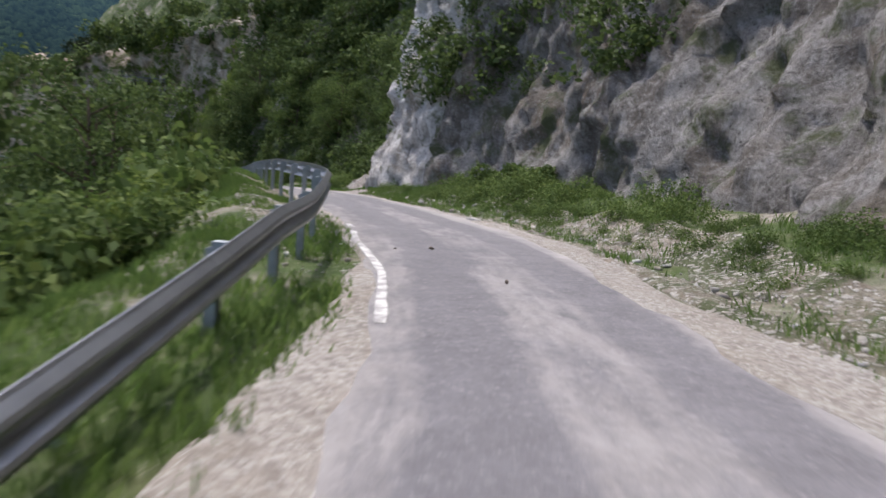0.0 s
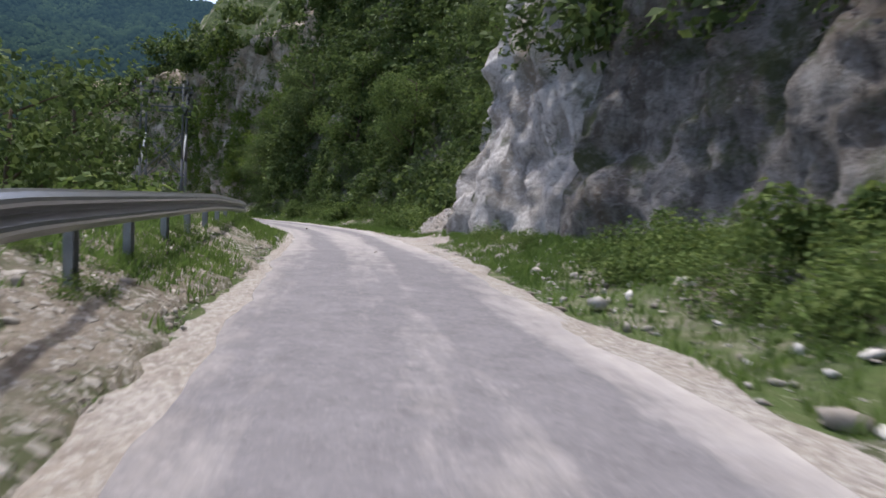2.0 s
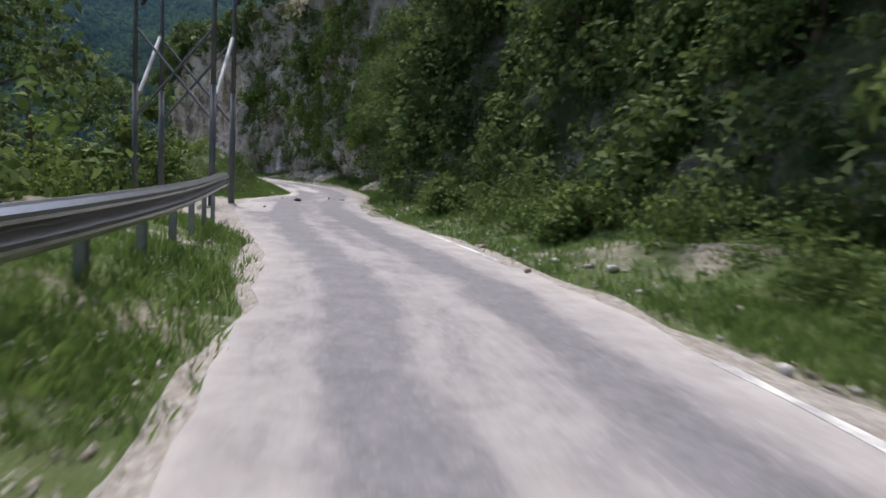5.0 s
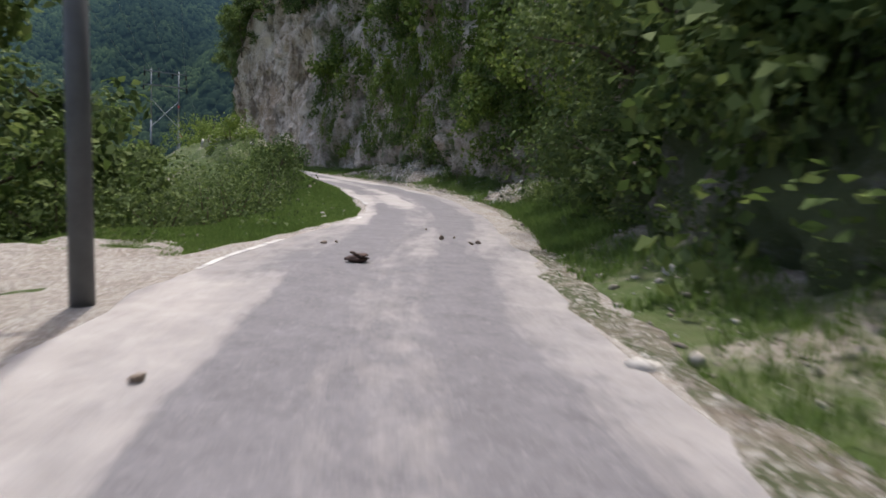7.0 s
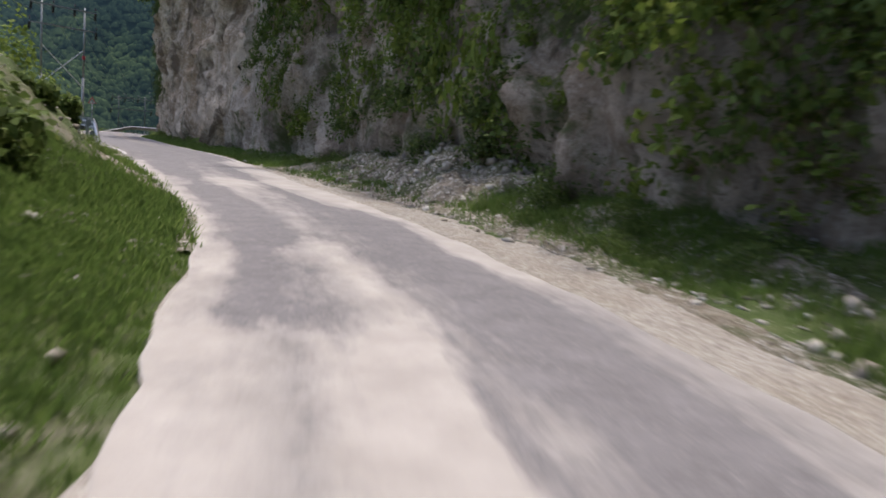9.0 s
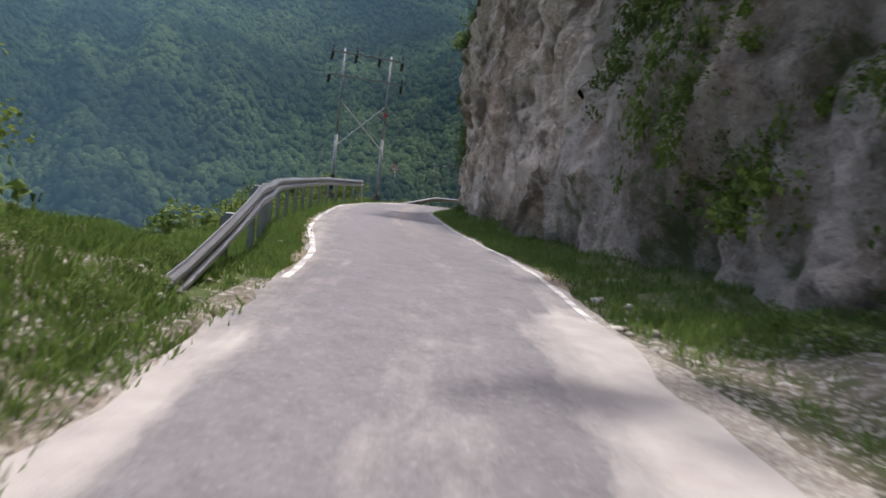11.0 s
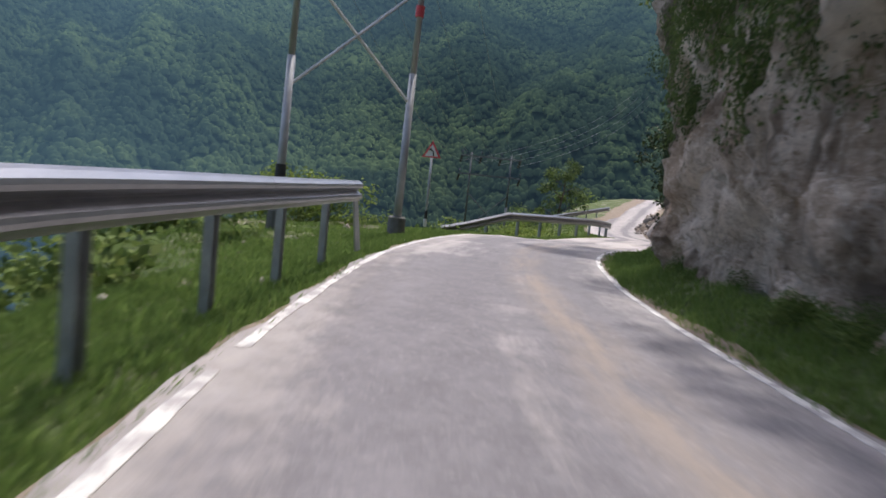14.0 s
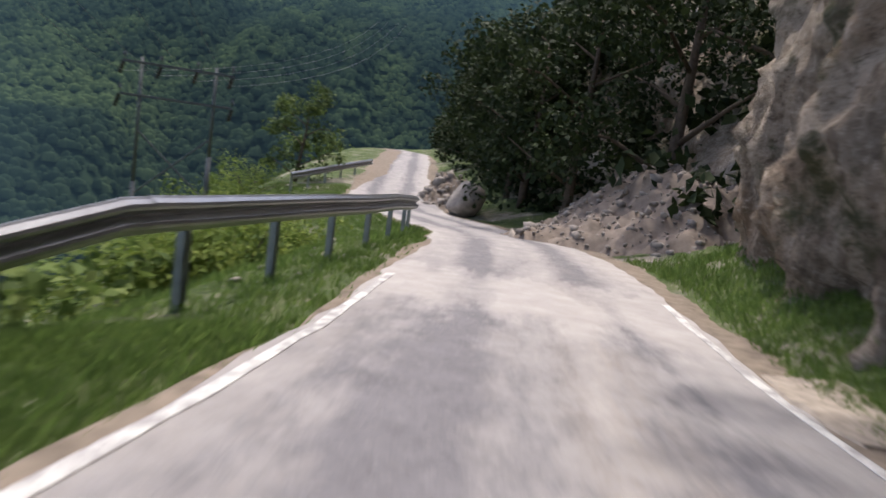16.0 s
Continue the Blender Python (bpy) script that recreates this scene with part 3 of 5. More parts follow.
def strip(name, s0, s1, left, right, h, mat, step=0.4, across=10, thick=0.06, feather=0.0):
    """A slab along the road between the offsets left(s) and right(s)."""
    s = np.arange(s0, s1, step)
    u = np.linspace(0, 1, across)
    a, b = left(s), right(s)
    d = a[:, None] + (b - a)[:, None] * u[None]
    hh = np.broadcast_to(h(s[:, None], d) if callable(h) else h, d.shape).copy()
    hh[:, 0] -= feather
    hh[:, -1] -= feather
    d2 = np.concatenate([d[:, :1], d[:, :1], d[:, :1] + 0.01, d[:, 1:-1], d[:, -1:] - 0.01, d[:, -1:], d[:, -1:]], 1)
    S2 = np.broadcast_to(s[:, None], d2.shape)
    h2 = np.concatenate([hh[:, :1] - thick, hh[:, :1], hh, hh[:, -1:], hh[:, -1:] - thick], 1)
    v = along(S2, d2, h2).reshape(-1, 3)
    uv = np.stack([S2.ravel(), d2.ravel()], 1)
    return mesh_ob(name, v, grid_faces(len(s), across + 4), mat, smooth_shade=False, uv=uv)


def ragged(base, amp, f, seed):
    return lambda s: base(s) + amp * fbm(s * f, s * 0 + seed, 0, 4, seed)


HALF = table([(0, 1.3), (30, 1.25), (34, 1.27), (37, 1.6), (44, 1.7), (53, 1.7), (62, 1.65), (70, 1.7), (79, 1.85), (88, 1.98), (94, 2.05), (97, 1.8), (101, 1.6), (126, 1.62), (132, 1.75), (137, 1.92), (400, 1.92)])
LEFT_NARROW = table([(0, 0), (34, 0), (38, 0.08), (41, 0.14), (46, 0.33), (50, 0.28), (54, 0.14), (58, 0.22), (62, 0.36), (67, 0.3), (70, 0.2), (79, 0.35), (85, 0.1), (90, 0), (96, 0), (98.6, 0.13), (101.2, 0.25), (104.5, 0.33), (109, 0.15), (112, 0.22), (119, 0.26), (126, 0), (160, 0), (167, 0.1), (175, 0.3), (184, 0.3), (198, 0.2), (206, 1.5), (240, 1.5)])
ROAD_L = lambda s: -HALF(s) + LEFT_NARROW(s)
ROAD_R = lambda s: HALF(s)
crown = lambda s, d: 0.03 + 0.02 * (1 - (d / 1.8) ** 2) + 0.008 * fbm(s * 0.7, d * 0.9, 0, 2, 3)
road = strip("road", 0, LENGTH - 1, ragged(ROAD_L, 0.08, 1.1, 1), ragged(ROAD_R, 0.1, 1.0, 2), crown, M_ROAD, across=18)
tagged(road, "worn grey asphalt hill road covered with pale dust", "road", kind="structure")
# gravel shoulders
SH_L = table([(0, -2.3), (26, -2.2), (29, -1.85), (32, -1.58), (36, -1.62), (40, -1.72), (44, -1.85), (47, -1.96), (51, -2.0), (55, -1.9), (58, -1.85), (62, -1.72), (66, -1.6), (71, -1.66), (76, -1.66), (79.5, -1.7), (84, -2.9), (92, -3.2), (95, -2.4), (97.5, -1.82), (99.2, -1.64), (101.4, -1.46), (104.3, -1.37), (107.8, -1.54), (113, -1.45), (118, -1.4), (121, -1.46), (124, -1.65), (128, -1.75), (132, -1.86), (140, -1.99), (165, -1.99), (170, -1.95), (175, -1.8), (184, -1.75), (400, -2.12)])
SH_R = table([(0, 2.3), (30, 2.15), (38, 2.28), (45, 2.35), (50, 2.15), (55, 2.3), (59, 2.5), (62, 3.1), (66, 2.3), (75, 2.05), (86, 2.0), (100, 2.5), (112, 2.8), (120, 2.7), (127, 2.0), (130, 2.0), (158, 2.05), (168, 2.1), (176, 2.6), (190, 2.6), (400, 2.4)])
def low(s, d):
    """Gravel flush with the asphalt's edge, sinking and roughening away from it."""
    out = np.maximum(d - ROAD_R(s), ROAD_L(s) - d)
    return 0.026 - 0.02 * smooth(0.0, 0.8, out) + 0.022 * smooth(0.02, 0.4, out) * fbm(s * 2.6, d * 2.6, 0, 3, 8)


for s0, s1, mat, label in ((0, 130, M_GRAVEL, "pale gravel shoulder along the asphalt edge"), (127, LENGTH - 1, M_DIRT, "narrow brown dirt shoulder along the asphalt edge")):
    for a, b in ((ragged(SH_L, 0.14, 0.6, 4), lambda s: ROAD_L(s) + 0.15), (lambda s: ROAD_R(s) - 0.15, ragged(SH_R, 0.24, 0.5, 6))):
        tagged(strip("gravel_shoulder", s0, s1, a, b, low if s0 == 0 else (lambda s, d: low(s, d) - 0.008), mat, across=12, thick=0.1, feather=0.03), label, "shoulder", kind="structure")


for s0, s1, side, a0, a1, seed in ((86, 112, 1, -0.34, 0.2, 51), (26, 46, 1, -0.12, 0.3, 52), (112, 129, -1, -0.06, 0.3, 54), (110, 128, 1, -0.25, 0.3, 55)):
    line = (lambda s, a=a0, q=seed: SH_R(s) + a + 0.16 * fbm(s * 0.9, s * 0 + q, 0, 4, q)) if side > 0 else (lambda s, a=a1, q=seed: SH_L(s) - a + 0.12 * fbm(s * 0.9, s * 0 + q, 0, 4, q))
    far = (lambda s, a=a1, q=seed: SH_R(s) + a + 0.16 * fbm(s * 1.1, s * 0 + q, 1, 4, q)) if side > 0 else (lambda s, a=a0, q=seed: SH_L(s) - a + 0.12 * fbm(s * 1.1, s * 0 + q, 1, 4, q))
    tagged(strip("earth_edge", s0, s1, line, far, lambda s, d: low(s, d) + 0.012, M_SCREE, across=8, thick=0.08, feather=0.03), "brown earth along the outer edge of the shoulder", "earth", kind="structure")


def bank_sheet(name, s0, s1, d0, d1, mat, label, seed, lift=0.05):
    """A ragged sheet of rubble or soil lying on the bank."""
    s, u = np.arange(s0, s1, 0.25), np.linspace(0, 1, 22)
    a, b = d0(s) + 0.22 * fbm(s * 0.9, s * 0, 0, 4, seed), d1(s) + 0.22 * fbm(s * 0.8, s * 0 + 3, 0, 4, seed)
    ends = smooth(s0, s0 + 2.5, s) * (1 - smooth(s1 - 2.5, s1, s))
    a, b = (a + b) / 2 + (a - b) / 2 * ends, (a + b) / 2 - (a - b) / 2 * ends
    S = np.broadcast_to(s[:, None], (len(s), len(u)))
    v = along(S, a[:, None] + (b - a)[:, None] * u[None], 0).reshape(-1, 3)
    v[:, 2] = ground_z(v[:, 0], v[:, 1]) + lift + 0.035 * fbm(v[:, 0] * 3, v[:, 1] * 3, 0, 3, seed + 1)
    v = v.reshape(len(s), len(u), 3)
    v[:, (0, -1), 2] -= 0.09
    v[(0, -1), :, 2] -= 0.09
    tagged(mesh_ob(name, v.reshape(-1, 3), grid_faces(len(s), len(u)), mat), label, "rubble", kind="structure")


bank_sheet("rubble_bank", 37, 71, lambda s: SH_L(s) - 1.5, lambda s: SH_L(s) + 0.1, M_SCREE, "pale brown rubble spread over the bank below the rail", 81)
bank_sheet("rubble_bank", 55, 67.5, lambda s: s * 0 + 2.2, lambda s: ROCK_D(s) - 0.5, M_GRAVEL, "white rubble at the foot of the pale spur", 82)
bank_sheet("rubble_bank", 110, 129, lambda s: SH_R(s) - 0.2, lambda s: ROCK_D(s) - 0.1, M_SCREE, "brown scree slope at the foot of the rock", 83)
bank_sheet("rubble_bank", 114, 128, lambda s: SH_L(s) - 2.6, lambda s: SH_L(s) + 0.0, M_SCREE, "brown stony soil on the outer bank", 84)
bank_sheet("soil_bank", 43, 54, lambda s: s * 0 + 3.6, lambda s: s * 0 + 4.9, M_SCREE, "bare brown soil on the bank below the rock", 85)
bank_sheet("soil_bank", 29, 44, lambda s: s * 0 + 2.7, lambda s: s * 0 + 3.9, M_SCREE, "pale stony soil below the rock cut", 86)
bank_sheet("rubble_bank", 82, 96, lambda s: SH_L(s) - 2.2, lambda s: SH_L(s) + 0.3, M_GRAVEL, "pale gravel patch beside the outer verge", 87)


def edge_line(s0, s1, off, width=0.1):
    ob = strip("edge_line", s0, s1, ragged(lambda s: off(s) - width / 2, 0.012, 2.0, 11), ragged(lambda s: off(s) + width / 2, 0.012, 2.0, 13),
               lambda s, d: crown(s, d) + 0.006, M_PAINT, step=0.3, across=3, thick=0.004)
    tagged(ob, "worn white painted road edge line", "road marking", kind="structure")


for s0, s1 in ((31.6, 38.5), (38.9, 39.6), (93, 96.2), (100, 101.6), (105.2, 106.3), (129, 138.8), (139.3, 142.2), (142.6, 147.5), (148, 151.2), (151.6, 175)):
    edge_line(s0, s1, lambda s: ROAD_L(s) + 0.08, 0.095)
for s0, s1 in ((64.5, 72), (77, 81), (128, 176)):
    edge_line(s0, s1, lambda s: ROAD_R(s) - 0.08, 0.09)


# ================= rock faces =================
ROCK_H = table([(0, 15), (50, 16), (62, 18), (70, 17), (100, 17), (130, 14), (160, 13), (172, 13), (179, 12), (183, 9), (190, 9), (230, 9), (300, 9)])
ROCK_LEAN = table([(0, 0.28), (40, 0.35), (50, 0.3), (60, 0.28), (66, 0.24), (74, 0.45), (98, 0.3), (106, 0.12), (128, 0.1), (134, 0.08), (160, 0.03), (170, 0.02), (178.5, 0.03), (181, 0.5), (400, 0.6)])


def rock_surface(s, h):
    """Offset of the rock from the road's line at s and height h."""
    d = ROCK_D(s) + ROCK_LEAN(s) * h - 0.12 * smooth(0, 1.5, h) - 0.005 * np.maximum(h - 8, 0) ** 1.5 * (ROCK_LEAN(s) < 0.2)
    p = along(s, d, h)
    x, y, z = p[..., 0], p[..., 1], p[..., 2]
    big = fbm(x * 0.22, y * 0.22, z * 0.16, 3, 21)
    wx, wy, wz = (vnoise(x * 0.8, y * 0.8, z * 0.8, 60 + k) * 0.6 for k in range(3))
    rid = 1 - np.abs(fbm((x + wx) * 0.5, (y + wy) * 0.5, z * 0.26, 4, 33))

    def blocks(f, seed):                     # broken faces of fallen blocks
        q = [np.floor(v * f) .astype(np.int64) for v in (x + wx + 0.3 * z, y + wy, (z + wz) * 0.7)]
        return lattice(q[0], q[1], q[2], seed)
    fine = fbm(x * 1.9, y * 1.9, z * 0.6, 4, 41, 0.6)
    crag = 1 - np.abs(fbm((x + wx) * 1.3, (y + wy) * 1.3, z * 0.4, 4, 47, 0.6))
    return d + big * 0.7 * smooth(-0.5, 4, h) - rid * 0.75 + 0.45 + fine * 0.12 - crag * 0.28 + 0.18 + 0.15 * blocks(0.9, 5) + 0.07 * blocks(2.1, 6)


def rock_face(s0, s1, mat, label, ds=0.17, dh=0.18):
    s = np.linspace(s0, s1, int((s1 - s0) / ds) + 1)
    n = int(ROCK_H(0.5 * (s0 + s1)) / dh)
    u = np.linspace(0, 1, n)
    top = ROCK_H(s) + 1.5 * fbm(s * 0.2, s * 0, 0, 3, 3)
    h = -1.2 + (top[:, None] + 1.2) * u[None] ** 1.15
    S = np.broadcast_to(s[:, None], h.shape)
    d = rock_surface(S, h)
    v = along(S, d, h)
    # the top edge runs back into the hill
    back = along(S[:, -1:], d[:, -1:] + 5.0, h[:, -1:] + 2.0)
    v = np.concatenate([v, back], 1)
    ob = mesh_ob("rock_face", v.reshape(-1, 3), grid_faces(len(s), n + 1), mat, smooth_shade=False)
    tagged(ob, label, "rock face", kind="structure")


rock_face(1, 57, M_ROCK_GREY, "steep streaked grey brown rock cut")
rock_face(57, 68, M_ROCK_PALE, "pale grey limestone spur with a white foot")
rock_face(68, 97, M_ROCK_GREEN, "dark rock slope overgrown with creepers and shrubs")
rock_face(97, 137, M_ROCK_BROWN, "dark brown rock wall with hanging plants")
rock_face(163, 180.8, M_ROCK_RUST, "rusty brown rock wall beside the slide", 0.13, 0.14)
rock_face(137, 163, M_ROCK_TAN, "tan grey rock wall standing close to the road", 0.13, 0.14)
rock_face(180.8, 262, M_ROCK_BROWN, "dark wooded rock slope behind slide debris", 0.4, 0.4)


# ================= far mountains =================
def mountain(name, r0, r1, b0, b1, ridge, seed, mat, label):
    """A valley side seen across the gorge; b: bearings in degrees to the left of +y."""
    nb, nr = 540, 190
    b = np.radians(np.linspace(b0, b1, nb))[:, None]
    u = np.linspace(0, 1, nr)[None]
    r = r0 + (r1 - r0) * u + 40 * fbm(b * 6, u * 3, 0, 3, seed)
    x, y = -45 - np.sin(b) * r, 90 + np.cos(b) * r
    top = ridge(np.degrees(b)) + 14 * fbm(b * 9, b * 0, 0, 4, seed + 5)
    spur = fbm(b * 11 + u * 0.8, u * 1.6, 0, 4, seed + 9)
    z = -105 + (top + 105) * u ** 0.85 + spur * 34 * np.sin(np.pi * np.clip(u, 0, 1)) + 5 * fbm(x * 0.012, y * 0.012, 0, 3, seed + 2)
    ob = mesh_ob(name, np.stack([x, y, z], -1).reshape(-1, 3), grid_faces(nb, nr), mat, smooth_shade=True)
    tagged(ob, label, "mountain", kind="structure")
    return np.stack([x, y, z], -1)


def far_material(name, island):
    """Far forest in random tones; its distance haze is painted as bluish emission."""
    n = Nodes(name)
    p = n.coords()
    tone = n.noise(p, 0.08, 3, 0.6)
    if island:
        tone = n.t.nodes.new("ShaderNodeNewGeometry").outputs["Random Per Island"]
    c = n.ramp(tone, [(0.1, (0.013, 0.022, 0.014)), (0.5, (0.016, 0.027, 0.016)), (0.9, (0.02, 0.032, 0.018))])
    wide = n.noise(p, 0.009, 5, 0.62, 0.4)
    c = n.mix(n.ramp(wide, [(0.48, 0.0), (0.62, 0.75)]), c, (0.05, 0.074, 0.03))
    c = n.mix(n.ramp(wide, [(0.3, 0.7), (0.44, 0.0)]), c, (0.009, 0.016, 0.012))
    # painted haze: the glow grows with height and down the valley
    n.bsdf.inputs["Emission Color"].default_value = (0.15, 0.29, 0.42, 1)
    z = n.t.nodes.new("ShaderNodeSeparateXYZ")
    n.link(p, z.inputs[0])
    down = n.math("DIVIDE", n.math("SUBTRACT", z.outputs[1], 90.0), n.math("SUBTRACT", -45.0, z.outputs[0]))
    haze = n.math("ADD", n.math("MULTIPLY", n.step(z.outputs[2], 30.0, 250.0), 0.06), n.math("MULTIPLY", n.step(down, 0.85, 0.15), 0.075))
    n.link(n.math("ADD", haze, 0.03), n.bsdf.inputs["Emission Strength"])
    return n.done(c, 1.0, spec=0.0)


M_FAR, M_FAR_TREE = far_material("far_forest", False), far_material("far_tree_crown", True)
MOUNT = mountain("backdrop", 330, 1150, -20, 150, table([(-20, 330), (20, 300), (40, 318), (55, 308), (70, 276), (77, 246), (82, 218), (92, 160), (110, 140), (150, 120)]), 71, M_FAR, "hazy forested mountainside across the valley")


def far_forest(surface, n, seed):
    """Single tree crowns that roughen the far slope and its ridge: small uneven cones."""
    r = np.random.default_rng(seed)
    nb, nr, _ = surface.shape
    i, j = r.uniform(0, nb * 0.78, n), (nr - 1.01) * r.uniform(0.01, 1, n) ** 0.85
    i0, j0 = i.astype(int), j.astype(int)
    a, b = (i - i0)[:, None], (j - j0)[:, None]
    p = (surface[i0, j0] * (1 - a) + surface[i0 + 1, j0] * a) * (1 - b) + (surface[i0, j0 + 1] * (1 - a) + surface[i0 + 1, j0 + 1] * a) * b
    h = r.uniform(3.5, 7, n)
    w = h * r.uniform(0.45, 0.8, n)
    ang = np.arange(5) * 2 * np.pi / 5
    ring = np.stack([np.cos(ang), np.sin(ang)], 1)
    lower = np.concatenate([p[:, None, :2] + ring[None] * w[:, None, None], np.broadcast_to(p[:, None, 2:] + h[:, None, None] * 0.2, (n, 5, 1))], 2)
    upper = np.concatenate([p[:, None, :2] + ring[None] * w[:, None, None] * r.uniform(0.5, 0.9, (n, 5, 1)), np.broadcast_to(p[:, None, 2:] + h[:, None, None] * 0.75, (n, 5, 1))], 2)
    tip = (p + np.stack([h * 0, h * 0, h], 1))[:, None]
    v = np.concatenate([lower, upper, tip], 1)
    k = np.arange(5)
    quad = np.stack([k, (k + 1) % 5, 5 + (k + 1) % 5, 5 + k], 1)
    cap = np.stack([5 + k, 5 + (k + 1) % 5, k * 0 + 10, k * 0 + 10], 1)
    f = np.concatenate([quad, cap[:, :4]])[None] + (np.arange(n) * 11)[:, None, None]
    tris = np.concatenate([f[:, :5][:, :, [0, 1, 2]].reshape(-1, 3), f[:, :5][:, :, [0, 2, 3]].reshape(-1, 3), f[:, 5:][:, :, [0, 1, 2]].reshape(-1, 3)])
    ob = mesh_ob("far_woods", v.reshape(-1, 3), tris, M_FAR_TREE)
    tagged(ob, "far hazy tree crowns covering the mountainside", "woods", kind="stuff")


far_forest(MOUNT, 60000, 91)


# ================= guard rails =================
W_PROFILE = [(-0.02, 0.0), (-0.035, 0.018), (-0.075, 0.052), (-0.083, 0.078), (-0.075, 0.104), (-0.02, 0.137), (-0.006, 0.155), (-0.02, 0.173), (-0.075, 0.206), (-0.083, 0.232), (-0.075, 0.258), (-0.035, 0.292), (-0.02, 0.31)]


def sweep_profile(name, s, off, top, mat, parent, side=1):
    """A W-shaped steel beam of sheet metal along the stations s."""
    prof = np.array(W_PROFILE)
    inner = prof + np.array([0.007, 0.0])
    ring = np.concatenate([prof, inner[::-1]])
    d = off(s)[:, None] - side * ring[None, :, 0]
    h = top(s)[:, None] - 0.31 + ring[None, :, 1]
    v = along(np.broadcast_to(s[:, None], d.shape), d, h)
    n, k = len(s), len(ring)
    i = np.arange((n - 1) * k)
    a, b = i // k, i % k
    f = np.stack([a * k + b, a * k + (b + 1) % k, (a + 1) * k + (b + 1) % k, (a + 1) * k + b], 1)
    faces = [tuple(q) for q in f.tolist()] + [tuple(range(k))[::-1], tuple(range((n - 1) * k, n * k))]
    return mesh_ob(name, v.reshape(-1, 3), faces, mat, parent, smooth_shade=False)


def post_mesh():
    """A rolled channel post, 1.5 m long, its top at z = 0."""
    bm = bmesh.new()
    t, w, dpt = 0.006, 0.15, 0.075
    box(bm, (t, w, 1.5), pose(0, 0, -0.75))
    for sgn in (-1, 1):
        box(bm, (dpt, t, 1.5), pose(dpt / 2, sgn * (w / 2 - t / 2), -0.75))
    me = bpy.data.meshes.new("post")
    bm.to_mesh(me)
    bm.free()
    me.materials.append(M_GALV_DARK)
    return me


POST = post_mesh()
_bm = bmesh.new()
box(_bm, (0.11, 0.12, 0.22), pose(0, 0, 0), 0.006)
SPACER = bpy.data.meshes.new("spacer")
_bm.to_mesh(SPACER)
_bm.free()
SPACER.materials.append(M_GALV_DARK)


def guard_rail(s0, s1, off, top, label, panel=3.8, post_every=1.9, flip_end=False, ramp_start=False):
    rail = thing("guard_rail", along(s0, off(s0), 0), 0, label, "guard rail", "roadside guard rails")
    inv = rail.matrix_basis.inverted()
    n = max(1, round((s1 - s0) / panel))
    cuts = np.linspace(s0, s1, n + 1)
    for a, b in zip(cuts[:-1], cuts[1:]):
        s = np.linspace(a - 0.12, b + 0.12, 9)
        shift = 0.004 * (round((a - s0) / panel) % 2)
        beam = sweep_profile("beam", s, lambda q, e=shift: off(q) + e, top, M_GALV, rail)
        beam.matrix_parent_inverse = inv
    s = s0 + 0.5
    while s < s1:
        p = along(s, off(s) - 0.17, float(top(s)) - (0.09 if top(s) > 0.6 else 0.24))
        post = new("post", POST)
        post.parent, post.matrix_parent_inverse = rail, inv
        post.matrix_basis = pose(*p, 0, 0, heading(s) - 90)
        q = along(s, off(s) - 0.085, float(top(s)) - 0.155)
        if top(s) < 0.6:                      # the sloping end is bolted straight to its posts
            s += post_every
            continue
        sp = new("spacer", SPACER)
        sp.parent, sp.matrix_parent_inverse = rail, inv
        sp.matrix_basis = pose(*q, 0, 0, heading(s) - 90)
        s += post_every
    return rail


RAIL_A = table([(26, -2.5), (28.5, -2.35), (32.5, -2.1), (34.5, -2.03), (38, -1.93), (41, -2.08), (46, -2.38), (50, -2.6), (54, -2.75), (60, -2.8), (66, -2.8), (72, -2.58), (78, -2.35), (84, -2.05)])
RAIL_B = table([(126, -2.35), (132, -2.42), (138, -2.66), (145, -2.62), (150, -2.42), (158, -2.15)])
RAIL_C = table([(168.5, -4.1), (172.5, -3.07), (178, -2.45), (187, -1.85)])
RAIL_D = table([(196, -4.2), (207, -1.2)])
level = lambda z: (lambda s: np.zeros_like(np.asarray(s, float)) + z)
guard_rail(27, 84, RAIL_A, table([(27.0, 0.2), (32.5, 0.77), (34.5, 0.79), (37.5, 0.98), (41, 1.07), (47, 1.14), (56, 1.14), (63, 1.0), (68, 0.9), (78, 0.95), (83, 1.02)]), "grey galvanised corrugated steel guard rail with one sloping end")
rail_b = guard_rail(127.5, 157.5, RAIL_B, table([(127.5, 0.2), (131.5, 0.98), (137, 1.0), (145, 1.03), (150, 1.1), (158, 1.17)]), "long grey galvanised steel guard rail on posts")
guard_rail(168.6, 187, RAIL_C, table([(168.6, 0.08), (172.0, 0.84), (178, 0.8), (200, 0.78)]), "grey steel guard rail with one sloping end")
guard_rail(196.5, 206.5, RAIL_D, level(0.7), "distant grey steel guard rail at the bend")

# the far end of the long rail is closed by a slanting dark wing plate
_v = [tuple(along(s, float(RAIL_B(157.5)) + e, h)) for e in (-0.06, -0.03) for s, h in ((157.5, 1.16), (157.72, 1.16), (158.35, 0.05), (158.05, 0.05))]
_wing = mesh_ob("end_wing", _v, [(0, 1, 2, 3), (7, 6, 5, 4), (0, 4, 5, 1), (1, 5, 6, 2), (2, 6, 7, 3), (3, 7, 4, 0)], M_GALV_DARK, rail_b, label="dark slanting end plate")
_wing.matrix_parent_inverse = rail_b.matrix_basis.inverted()


# ================= plants =================


